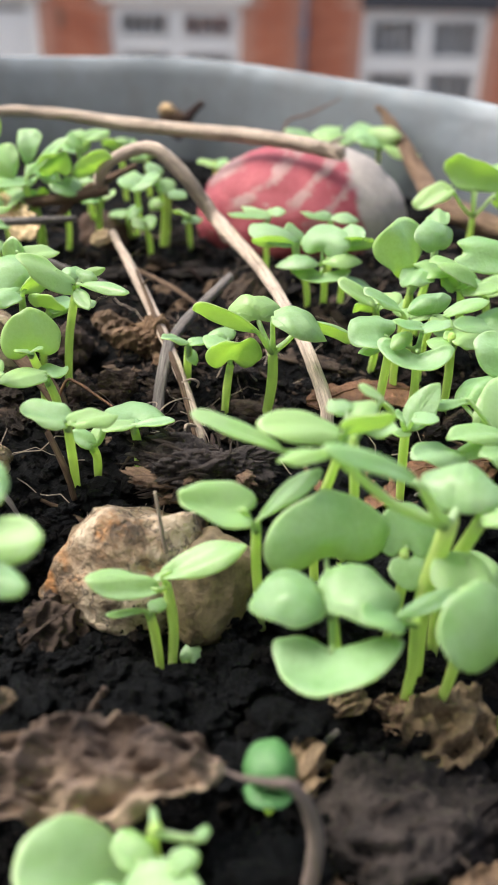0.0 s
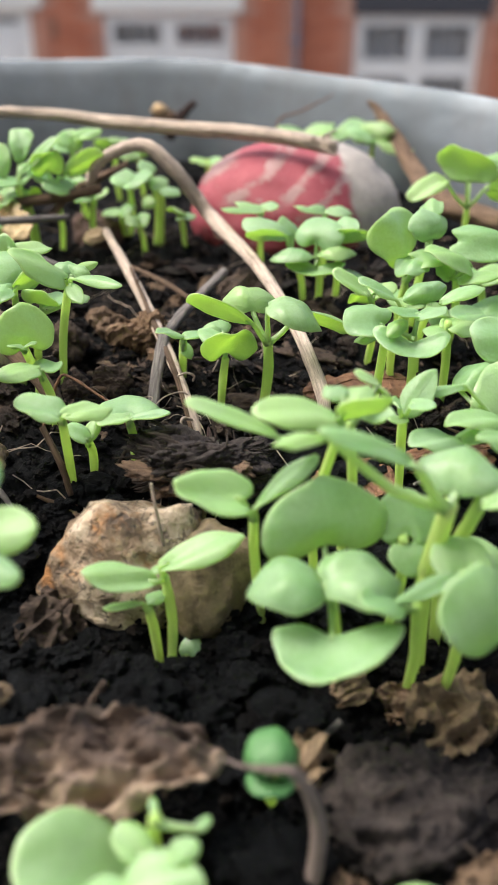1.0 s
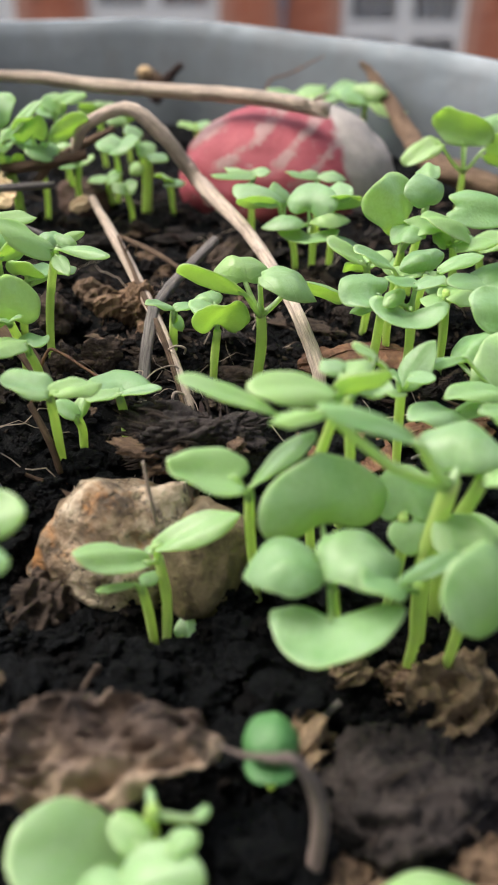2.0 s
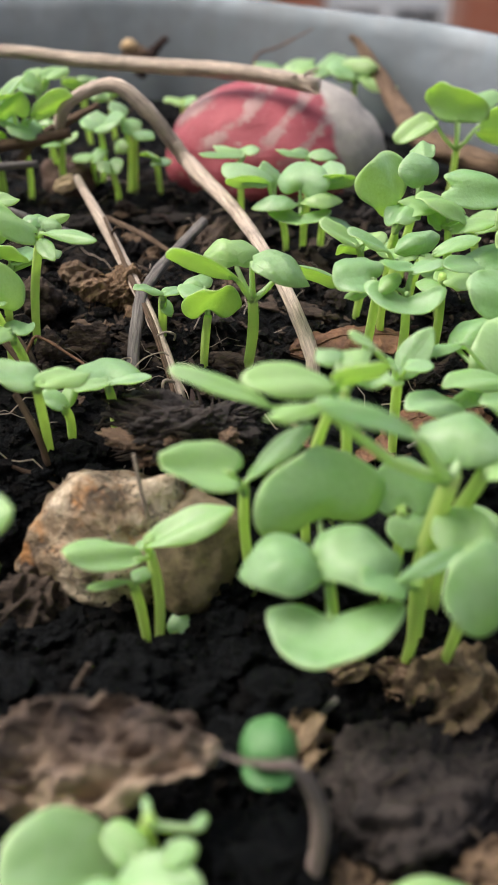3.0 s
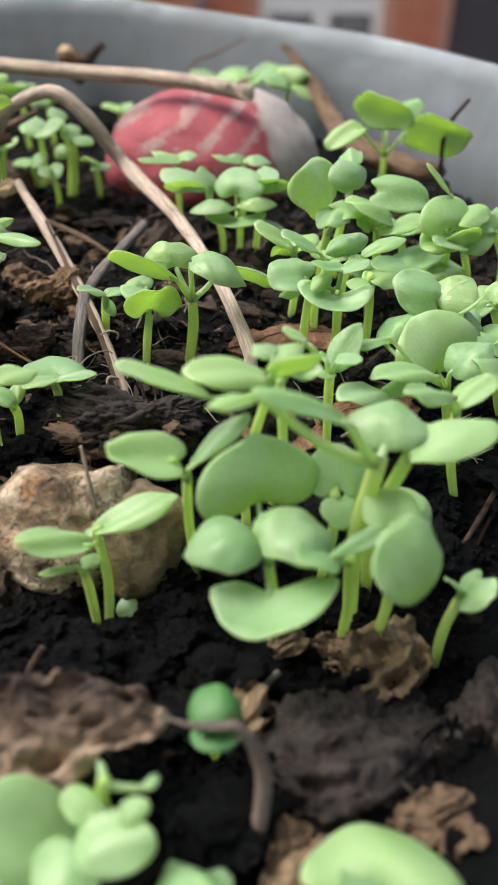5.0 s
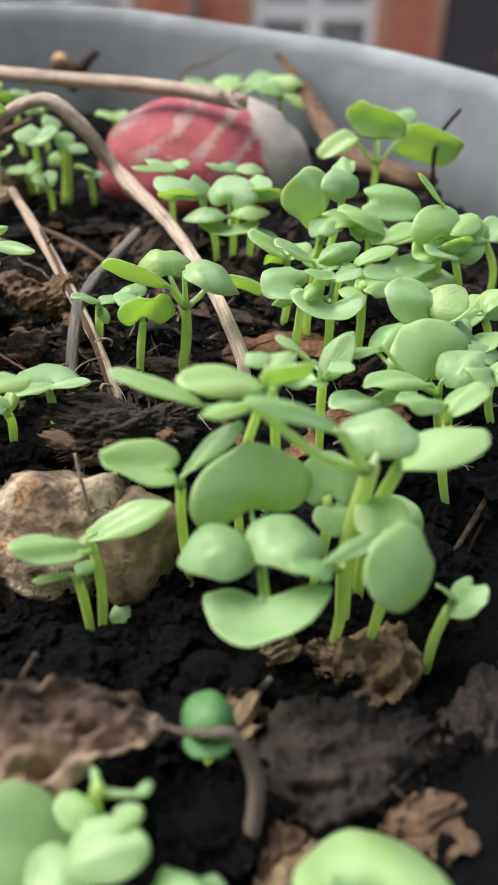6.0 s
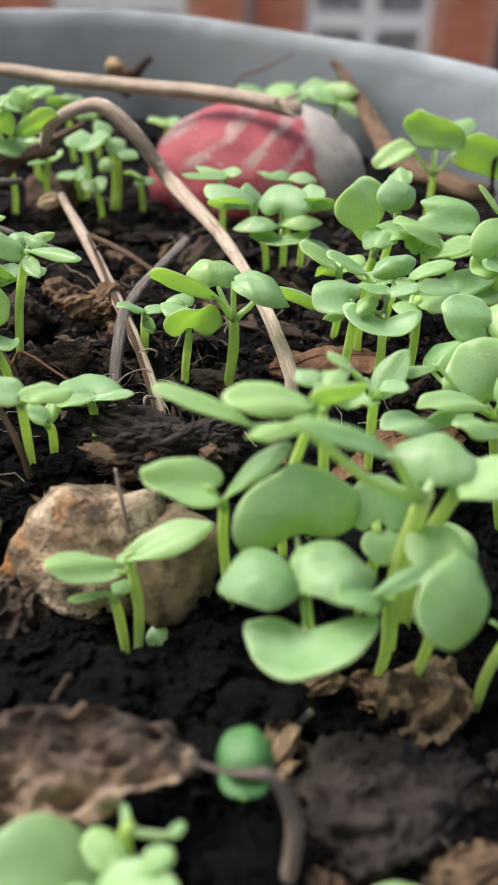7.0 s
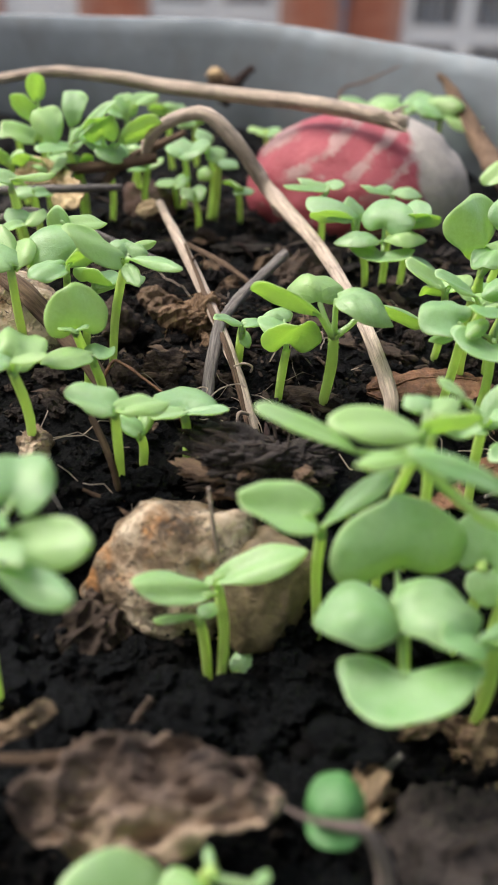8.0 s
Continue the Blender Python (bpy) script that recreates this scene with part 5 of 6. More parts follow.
seedling((-5.3, 66.6, -71.7), (0.5, 0.4, 2.5), [
    ('seed', (-0.1, 0.0, 0.0), (0.3, 2.0, 0.9), 2.3, 0, 0.05, 0.00),])
seedling((10.6, 64.1, -70.5), (-1.8, -4.1, 14.8), [
    ('heart', (-0.4, 5.0, 2.4), (-1.0, 7.0, 8.8), 12.1, 0, 0.04, 0.02),
    ('seed', (-0.4, -4.0, -0.3), (-1.6, -9.0, -0.7), 11.7, 14, -0.02, -0.01),
    ('true', (-1.0, -1.0, 2.7), (-7.8, -2.0, 3.2), 6.7, -5, 0.30, 0.10),
    ('true', (-1.1, -2.0, 3.7), (6.1, 0.0, 3.1), 7.6, 5, 0.30, 0.12),])
seedling((17.1, 63.0, -71.0), (-1.2, -5.0, 16.6), [
    ('seed', (-2.5, -2.0, 2.0), (3.7, 1.0, 2.7), 2.3, 20, 0.03, 0.00),
    ('seed', (-2.5, -2.0, 2.0), (-5.6, -4.0, 4.0), 3.9, -10, 0.03, 0.00),])
seedling((20.2, 62.0, -71.2), (-0.5, -5.0, 17.5), [
    ('round', (-0.8, -0.5, 4.4), (2.0, -3.5, -1.9), 8.4, 8, 0.06, 0.05),
    ('seed', (0.0, 3.0, 1.0), (1.4, 7.0, 2.2), 5.6, 10, 0.05, 0.00),])
seedling((9.1, 75.0, -67.8), (0.7, -5.0, 24.5), [
    ('seed', (-0.8, -1.0, 1.3), (-8.1, -2.0, 3.0), 4.3, -22, 0.08, 0.05),
    ('seed', (-5.6, -2.0, -0.1), (-14.1, 0.0, 3.0), 3.0, -10, 0.04, 0.03),
    ('seed', (-0.3, -2.0, 2.4), (4.3, -1.0, 3.2), 3.9, -58, 0.05, 0.03),
    ('true', (0.8, 2.0, 1.6), (3.1, 4.0, 2.2), 2.8, 0, 0.20, 0.10),
    ('true', (0.3, 2.0, 1.7), (-1.1, 4.0, 2.3), 2.9, 0, 0.20, 0.10),])
seedling((11.0, 78.0, -66.8), (0.1, -5.0, 22.0), [
    ('seed', (0.9, 1.0, 0.6), (3.7, -2.0, 2.0), 2.6, 30, 0.05, 0.03),
    ('seed', (2.6, 2.0, 3.1), (0.5, 3.0, 4.2), 1.4, -20, 0.05, 0.03),
    ('true', (2.6, 2.0, 3.0), (4.3, 3.0, 1.0), 2.7, 0, 0.05, 0.03),])
seedling((3.1, 72.0, -68.8), (-1.3, -5.0, 17.6), [
    ('heart', (-1.1, -1.0, 2.5), (-7.3, -1.0, 4.2), 5.2, -16, -0.03, 0.00),
    ('seed', (0.1, -1.0, 1.5), (5.8, 1.0, 6.0), 2.8, 17, 0.04, 0.00),])
seedling((18.9, 65.5, -70.2), (0.0, -2.5, 23.1), [
    ('seed', (-3.5, -2.0, 4.9), (-11.6, -3.0, 10.2), 3.1, -18, 0.12, 0.14),
    ('true', (0.6, 1.0, 0.2), (2.4, 5.0, 3.0), 7.6, 0, 0.16, 0.08),
    ('seed', (-11.2, -2.0, 8.1), (-15.7, -3.0, 8.1), 2.2, -10, 0.05, 0.05),], stem=0.9)
seedling((21.2, 69.0, -69.7), (0.8, -5.0, 22.2), [
    ('seed', (0.0, -1.0, 0.7), (7.8, 0.0, 3.0), 5.4, 10, 0.05, 0.05),
    ('seed', (0.8, 2.0, 0.6), (4.9, 4.0, -0.9), 4.0, 20, 0.05, 0.05),], stem=0.72)
seedling((16.2, 71.0, -69.2), (-0.3, -5.0, 16.0), [
    ('seed', (0.4, 1.0, -0.3), (0.5, 4.0, 2.8), 6.2, 0, 0.05, 0.00),
    ('seed', (0.5, 0.0, -0.9), (1.4, -2.0, -2.9), 5.2, 0, 0.05, 0.00),
    ('seed', (5.2, 0.0, -2.9), (7.1, 2.0, -2.0), 5.0, 0, 0.05, 0.00),])
seedling((34.0, 79.1, -64.9), (-4.7, -6.1, 16.0), [
    ('seed', (-1.5, -2.0, 2.8), (-6.9, -4.0, 4.9), 3.4, -14, 0.04, 0.00),
    ('seed', (-0.3, -1.0, 2.1), (3.4, -1.0, 4.0), 3.5, 11, 0.04, 0.00),])
seedling((19.5, 86.3, -62.6), (-1.5, -4.3, 13.4), [
    ('true', (0.0, 0.0, 0.1), (3.4, 2.0, 4.7), 3.5, 25, 0.05, 0.02),
    ('seed', (0.6, -1.0, 2.1), (2.9, -2.0, 2.3), 2.2, 10, 0.03, 0.00),
    ('seed', (-0.8, -1.0, 2.0), (-1.6, -1.0, 2.7), 2.5, 0, 0.03, 0.00),
    ('true', (0.1, 0.0, -0.2), (-1.7, -2.0, 0.5), 2.2, 0, 0.03, 0.00),])
seedling((26.3, 86.1, -62.1), (-3.2, -6.1, 10.5), [
    ('seed', (0.7, 0.0, 0.3), (-5.0, -2.0, 2.0), 4.4, -10, 0.10, 0.06),
    ('seed', (0.9, 0.0, 0.5), (5.5, 2.0, 0.9), 3.2, 10, 0.10, 0.05),])
seedling((40.1, 155.0, -58.9), (-0.6, -5.0, 12.4), [
    ('round', (-0.9, -1.0, 4.0), (-2.8, -3.0, 10.3), 12.0, 0, 0.08, 0.03),
    ('seed', (-4.6, -1.0, 4.4), (-10.8, -2.0, 1.8), 4.9, -25, 0.05, 0.05),
    ('round', (2.7, -1.0, 3.5), (14.2, -2.0, 2.2), 9.8, -58, 0.05, 0.03),
    ('seed', (0.7, 3.0, 4.0), (7.3, 6.0, 7.2), 5.4, 10, 0.10, 0.05),])
seedling((13.2, 135.9, -59.0), (-0.8, -4.9, 10.3), [
    ('seed', (-0.2, 0.0, 1.7), (1.2, 3.0, 5.0), 7.8, 0, 0.10, 0.05),
    ('true', (-0.9, -1.0, 0.0), (-7.3, -2.0, 0.5), 4.7, 0, 0.28, 0.10),
    ('true', (0.2, -1.0, 0.2), (5.9, -1.0, 1.0), 5.0, 0, 0.28, 0.10),
    ('seed', (-0.3, -2.0, -0.8), (-0.9, -5.0, -1.6), 9.5, 0, -0.05, -0.05),])
seedling((11.0, 136.0, -59.0), (-2.4, -3.0, 9.9), [
    ('seed', (-1.0, 0.0, 2.6), (-7.6, 2.0, 4.6), 5.3, -14, 0.10, 0.05),
    ('seed', (-0.9, -1.0, 3.0), (-7.2, -3.0, 4.0), 3.3, 58, 0.05, 0.00),
    ('seed', (0.2, 1.0, 1.9), (-1.5, 3.0, 4.7), 4.2, 0, 0.05, 0.00),])
seedling((16.1, 137.1, -59.0), (-0.3, -6.1, 10.1), [
    ('seed', (-0.3, 0.0, 2.6), (4.5, 0.0, 3.6), 3.8, -58, 0.05, 0.00),
    ('seed', (0.0, -1.0, -1.8), (4.7, -4.0, -3.9), 3.4, 11, 0.05, 0.00),
    ('seed', (0.2, 1.0, 3.3), (2.1, 3.0, 5.0), 5.0, 0, 0.05, 0.00),])
seedling((4.1, 147.0, -58.9), (-0.4, -5.0, 12.6), [
    ('seed', (0.5, 0.0, 0.7), (-6.2, 0.0, 1.3), 2.4, -10, 0.05, 0.00),
    ('seed', (0.8, 1.0, 1.0), (-4.0, 3.0, 1.6), 2.8, -10, 0.05, 0.00),
    ('seed', (1.1, 1.0, 1.3), (3.0, 2.0, 1.7), 3.8, 0, 0.05, 0.00),])
seedling((14.9, 148.0, -58.9), (-0.3, -5.0, 12.2), [
    ('seed', (-0.2, 0.0, 0.7), (-5.2, 1.0, 1.7), 2.4, -10, 0.05, 0.00),
    ('true', (0.1, 1.0, 0.6), (4.8, 2.0, 0.4), 4.6, 0, 0.20, 0.05),
    ('true', (-0.4, 1.0, 0.6), (-2.5, 3.0, 1.1), 3.8, 0, 0.20, 0.05),])
seedling((15.3, 205.0, -58.6), (-0.3, -5.0, 11.2), [
    ('seed', (-0.3, 0.0, 0.7), (-6.3, 2.0, 2.6), 5.4, -10, 0.10, 0.00),
    ('seed', (0.2, 0.0, 0.5), (-1.9, -2.0, 2.3), 7.4, 0, 0.05, 0.00),
    ('seed', (0.5, 0.0, 0.9), (6.0, 3.0, 3.1), 6.3, 0, 0.10, 0.00),])
seedling((22.2, 203.0, -58.6), (-0.1, -5.0, 11.9), [
    ('seed', (-0.5, 0.0, 0.5), (-5.1, 1.0, 1.9), 7.4, -10, 0.10, 0.00),
    ('seed', (0.2, 0.0, 0.9), (5.2, 3.0, 3.8), 4.9, 10, 0.10, 0.00),
    ('seed', (0.0, 0.0, 0.0), (2.7, -3.0, 0.9), 7.7, 0, 0.10, 0.00),])
seedling((29.3, 199.0, -58.6), (-0.4, -5.0, 11.9), [
    ('seed', (-0.3, 0.0, 1.1), (-5.8, 3.0, 2.6), 6.9, -10, 0.10, 0.00),
    ('true', (0.1, 0.0, 1.4), (2.2, 3.0, 4.2), 8.7, 0, 0.20, 0.05),
    ('seed', (-1.2, 0.0, 0.5), (-5.8, -2.0, 2.3), 7.6, 0, 0.06, 0.03),
    ('seed', (1.4, 0.0, 0.9), (8.0, -3.0, -1.1), 5.8, 20, 0.06, 0.03),])
seedling((35.7, 210.0, -58.5), (-0.2, -5.0, 10.4), [
    ('seed', (-0.3, 0.0, 0.8), (-3.7, 2.0, 2.6), 7.0, 0, 0.10, 0.00),
    ('seed', (0.2, 0.0, 0.8), (3.4, 2.0, 1.9), 7.0, 0, 0.10, 0.00),])
seedling((-21.0, 165.0, -58.8), (1.7, -5.0, 12.4), [
    ('seed', (0.0, 0.0, 0.8), (-3.1, 2.0, 2.0), 5.0, -18, 0.05, 0.02),
    ('seed', (0.2, 0.0, 0.6), (4.2, -2.0, 2.2), 6.6, 15, 0.05, 0.02),])
seedling((-15.7, 164.3, -58.8), (0.4, -1.3, 13.3), [
    ('true', (-0.2, 0.0, 0.7), (-2.3, 2.0, 2.6), 3.8, 0, 0.10, 0.02),
    ('true', (0.2, 0.0, 0.0), (2.5, -2.0, -1.3), 4.6, 0, 0.10, 0.02),
    ('true', (0.0, 0.0, -3.7), (-1.9, -1.0, -5.5), 5.5, 0, 0.10, 0.02),])
seedling((-14.6, 165.0, -58.8), (1.1, -5.0, 11.5), [
    ('true', (0.2, 0.0, 0.5), (3.2, -2.0, -0.2), 4.5, 0, 0.10, 0.00),
    ('true', (0.2, 0.0, 0.0), (-1.7, 2.0, 1.5), 4.0, 0, 0.10, 0.00),])
seedling((-9.6, 159.3, -58.8), (-0.5, -3.3, 9.1), [
    ('true', (0.0, 0.0, -0.5), (-1.6, -2.0, 1.3), 4.5, 0, 0.10, 0.00),
    ('true', (0.2, 0.0, -0.5), (2.6, -2.0, -0.7), 4.5, 0, 0.10, 0.00),])
seedling((-16.8, 155.0, -58.9), (0.0, -5.0, 8.7), [
    ('seed', (0.0, 0.0, 0.2), (-2.2, 1.0, 1.2), 4.4, 0, 0.10, 0.00),
    ('seed', (0.2, 0.0, 0.2), (1.5, 1.0, 1.8), 4.4, 0, 0.10, 0.00),])
seedling((-36.5, 155.0, -58.9), (-0.6, -5.0, 16.0), [
    ('spoon', (-1.8, 0.0, 0.5), (-4.3, 3.0, 5.6), 6.8, -22, 0.08, 0.04),
    ('spoon', (-0.2, 5.0, 2.0), (1.0, 7.0, 7.3), 7.5, 0, 0.10, 0.04),
    ('seed', (0.8, 0.0, 1.1), (7.9, 1.0, 7.5), 3.6, 26, 0.05, 0.02),
    ('seed', (0.9, 0.0, 0.0), (-4.9, -2.0, 0.3), 4.0, -14, 0.05, 0.02),])
seedling((-32.5, 158.7, -58.8), (0.9, -6.7, 15.1), [
    ('seed', (-0.2, 0.0, 2.0), (0.5, -3.0, 6.3), 5.8, 0, 0.04, 0.00),
    ('seed', (3.0, -1.0, 2.0), (9.4, -1.0, 5.6), 4.6, -58, 0.03, 0.00),
    ('seed', (-0.4, 0.0, 0.5), (-4.8, 0.0, 3.0), 5.1, -10, 0.03, 0.00),
    ('seed', (0.7, -1.0, 0.8), (3.2, -3.0, -1.0), 6.3, 0, 0.03, 0.00),])
seedling((-44.0, 163.0, -58.8), (0.7, -5.0, 18.3), [
    ('seed', (-0.3, 1.0, 2.6), (0.5, -2.0, 7.6), 3.6, 0, 0.05, 0.00),
    ('seed', (-0.7, 0.0, 0.4), (-4.7, 0.0, 3.2), 5.2, 58, 0.05, 0.00),
    ('seed', (-1.3, 0.0, -3.7), (-6.7, 0.0, -1.2), 6.3, -10, 0.05, 0.00),
    ('seed', (2.0, -3.0, -6.0), (8.3, -5.0, -2.5), 6.2, 10, 0.05, 0.00),])
seedling((-30.5, 170.0, -58.8), (0.6, -5.0, 16.7), [
    ('seed', (0.1, 0.0, 1.4), (-0.8, 2.0, 4.2), 4.6, 0, 0.05, 0.00),
    ('seed', (1.1, 0.0, 2.9), (5.1, 3.0, 3.9), 4.3, 10, 0.05, 0.00),
    ('seed', (-0.4, 0.0, 0.9), (-3.5, 1.0, 2.0), 5.4, 0, 0.05, 0.00),])
seedling((-6.0, 190.0, -58.6), (-0.1, -5.0, 10.8), [
    ('seed', (0.0, 0.0, -0.9), (-3.4, 1.0, 0.0), 3.7, 0, 0.05, 0.00),
    ('seed', (0.3, 0.0, -0.9), (2.8, 1.0, 0.3), 4.6, 0, 0.05, 0.00),])
seedling((-38.5, 130.0, -59.0), (0.1, -5.0, 12.3), [
    ('seed', (-0.2, 0.0, 0.0), (-3.0, -1.0, -0.6), 3.5, 0, 0.08, 0.00),
    ('seed', (-0.1, 1.0, -0.2), (2.6, 3.0, 1.1), 4.1, 0, 0.08, 0.00),
    ('seed', (-0.3, 1.0, -0.2), (-2.5, 4.0, 0.9), 4.2, 0, 0.08, 0.00),])
seedling((-40.3, 133.0, -59.0), (0.0, -5.0, 16.4), [
    ('seed', (0.1, 0.0, 1.2), (6.3, 1.0, 1.8), 2.6, 10, 0.08, 0.00),
    ('seed', (0.0, 0.0, 1.2), (-3.9, 1.0, 2.3), 3.5, -10, 0.08, 0.00),])
seedling((26.5, 123.0, -59.4), (0.0, -5.0, 15.7), [
    ('true', (0.6, 1.0, 1.4), (-0.6, 3.0, 5.4), 7.1, 0, 0.20, 0.10),
    ('seed', (0.5, 4.0, 4.3), (1.9, 6.0, 5.6), 3.3, 0, 0.05, 0.00),])
seedling((24.4, 122.0, -59.5), (-0.6, -5.0, 12.5), [
    ('spoon', (-0.8, 1.0, 0.8), (-2.2, 3.0, 8.9), 12.0, 0, 0.05, 0.02),])
seedling((31.6, 121.0, -59.5), (-1.2, -5.0, 13.3), [
    ('seed', (1.3, -1.0, 1.3), (-4.6, -1.0, 4.7), 4.8, -10, 0.12, 0.12),
    ('seed', (0.3, 2.0, 4.0), (7.4, 1.0, 3.0), 5.9, 42, 0.08, 0.04),
    ('seed', (0.0, -2.0, -0.2), (5.8, -2.0, 1.0), 3.5, 10, 0.08, 0.05),
    ('seed', (-0.7, 0.0, -0.6), (-2.0, 2.0, 1.7), 4.1, 0, 0.05, 0.02),])
seedling((24.1, 122.0, -59.5), (-0.5, -5.0, 12.2), [
    ('seed', (1.9, -1.0, 2.8), (-1.7, -2.0, 1.8), 4.8, -10, 0.10, 0.06),
    ('seed', (1.1, -1.0, 3.1), (5.5, 1.0, 2.8), 5.0, 10, 0.10, 0.06),])
seedling((25.3, 111.0, -60.1), (-0.4, -5.0, 13.4), [
    ('true', (-0.2, -1.0, 0.9), (-1.6, 1.0, 3.0), 7.6, 0, 0.26, 0.10),
    ('seed', (1.0, -2.0, 1.3), (6.2, -2.0, 3.7), 3.4, 8, 0.10, 0.08),
    ('true', (-0.5, -2.0, 1.2), (1.7, -4.0, 0.3), 3.5, 0, 0.05, 0.00),])
seedling((21.6, 109.0, -60.2), (-0.2, -5.0, 13.7), [
    ('seed', (-1.2, -1.0, 1.8), (-6.1, 0.0, 4.3), 3.2, -5, 0.05, 0.00),
    ('seed', (0.1, 0.0, 0.5), (2.3, 2.0, 0.8), 4.1, 0, 0.05, 0.00),])
seedling((18.6, 115.0, -59.9), (-0.6, -5.0, 12.5), [
    ('seed', (-0.7, -1.0, 1.1), (-5.4, 0.0, 4.2), 3.5, -14, 0.05, 0.00),
    ('seed', (0.4, 0.0, 0.6), (3.1, 2.0, 1.5), 3.8, 0, 0.05, 0.00),
    ('seed', (-0.3, 0.0, 0.8), (-1.2, 3.0, -1.7), 5.1, 0, 0.10, 0.00),])
seedling((21.6, 100.0, -60.7), (-0.7, -5.0, 15.1), [
    ('seed', (-0.4, -2.0, 0.5), (-1.1, -5.0, -0.7), 8.9, 0, -0.05, -0.06),
    ('seed', (0.4, 0.0, 2.5), (-3.6, -1.0, 3.7), 2.9, -5, 0.03, 0.00),
    ('seed', (0.4, 0.0, 2.5), (3.4, -1.0, 3.5), 2.9, 5, 0.03, 0.00),
    ('true', (-1.4, -1.0, 0.6), (-2.9, 0.0, 1.6), 4.9, 0, 0.25, 0.10),])
seedling((17.7, 102.0, -60.6), (0.3, -5.0, 14.1), [
    ('seed', (-0.6, -1.0, 1.7), (-5.3, 0.0, 2.8), 5.9, -20, 0.08, 0.03),
    ('seed', (-1.7, -1.0, 0.1), (-3.9, -2.0, -0.1), 2.2, 0, 0.03, 0.03),])
seedling((27.7, 105.0, -60.4), (-1.6, -5.0, 14.2), [
    ('seed', (0.2, 0.0, -0.8), (4.2, 2.0, -1.4), 4.1, 10, 0.06, 0.02),
    ('seed', (0.2, 0.0, -1.5), (-2.3, 2.0, -1.6), 5.2, 0, 0.06, 0.02),])
seedling((33.6, 98.0, -60.8), (-0.6, -5.0, 12.8), [
    ('seed', (-1.0, -1.0, 2.0), (-6.0, 0.0, 4.4), 5.7, -42, 0.06, 0.03),
    ('true', (-0.5, -1.0, 1.1), (3.7, 1.0, 4.2), 6.3, 8, 0.22, 0.10),
    ('seed', (0.3, -2.0, 0.4), (4.4, -2.0, 3.2), 3.0, 8, 0.05, 0.03),
    ('seed', (2.7, 1.0, -2.6), (5.3, 3.0, -1.4), 4.8, 10, 0.06, 0.00),])
seedling((38.6, 118.8, -59.6), (-3.0, -6.8, 8.6), [
    ('seed', (-2.1, 0.0, 0.7), (4.2, 2.0, 2.0), 5.5, 10, 0.05, 0.00),
    ('seed', (-1.8, -1.0, 0.8), (-6.7, -1.0, 1.2), 4.1, -10, 0.05, 0.00),
    ('seed', (0.4, 0.0, 0.0), (7.2, 1.0, -0.6), 6.0, 10, 0.06, 0.00),])
seedling((39.8, 117.0, -59.7), (-0.5, -5.0, 13.7), [
    ('seed', (-0.1, 0.0, 0.8), (-0.7, 2.0, 4.7), 8.2, 0, 0.10, 0.03),
    ('seed', (0.6, 2.0, 4.4), (-3.6, 2.0, 9.0), 1.7, -30, 0.03, 0.00),
    ('seed', (-0.8, -1.0, -0.9), (-4.1, -1.0, -0.3), 4.1, -35, 0.05, 0.00),
    ('seed', (0.2, -1.0, -1.4), (4.0, -2.0, 1.2), 4.2, -58, 0.05, 0.00),
    ('seed', (1.4, 0.0, 1.8), (5.8, 2.0, 2.8), 4.4, 15, 0.05, 0.00),])
seedling((35.3, 88.0, -61.7), (-3.6, -5.0, 10.0), [
    ('seed', (-1.5, -2.0, 1.8), (-9.5, -3.0, 3.8), 3.9, -8, 0.10, 0.10),
    ('heart', (-0.1, 3.0, -0.5), (-1.6, 6.0, 5.9), 13.2, 0, 0.08, 0.03),
    ('true', (-0.2, -1.0, 1.8), (4.2, 0.0, 5.0), 6.1, 10, 0.22, 0.12),
    ('seed', (-6.2, 6.0, 2.1), (-1.2, 8.0, 4.7), 4.2, 5, 0.15, 0.08),
    ('seed', (-6.8, 1.0, 5.1), (-11.4, 0.0, 4.6), 2.0, -10, 0.04, 0.00),])
seedling((-7.5, 37.1, -73.3), (0.1, -0.1, 10.8), [
    ('seed', (-1.9, 2.0, -3.3), (-8.4, 3.0, 1.7), 8.8, -10, 0.06, 0.04),
    ('seed', (0.5, 3.0, 0.1), (-1.3, 5.0, 0.8), 2.9, 0, 0.05, 0.02),
    ('seed', (3.2, 1.0, 2.6), (5.0, 1.6, 3.3), 1.9, 10, 0.08, 0.02),
    ('round', (-0.4, 0.0, 0.9), (5.4, -1.0, 2.1), 4.8, 20, 0.05, 0.02),
    ('seed', (0.3, -1.0, 0.3), (-3.1, -3.0, -0.1), 5.5, -10, 0.05, 0.02),])
# The folded bud: its shade is painted in with the darker green.
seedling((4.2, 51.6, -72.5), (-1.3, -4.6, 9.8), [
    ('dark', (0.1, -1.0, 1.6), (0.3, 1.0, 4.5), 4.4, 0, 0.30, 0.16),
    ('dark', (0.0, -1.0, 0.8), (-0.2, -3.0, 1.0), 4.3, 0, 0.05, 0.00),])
seedling((27.0, 60.5, -71.4), (-0.2, -2.5, 10.8), [
    ('seed', (0.1, 0.0, 1.2), (2.5, 2.0, 2.0), 1.8, 0, 0.06, 0.02),
    ('seed', (0.2, -1.0, 1.0), (2.5, -2.0, 4.1), 3.5, 10, 0.04, 0.02),
    ('true', (0.1, 0.0, 1.6), (-2.0, -1.0, 4.0), 2.0, 0, 0.10, 0.02),])
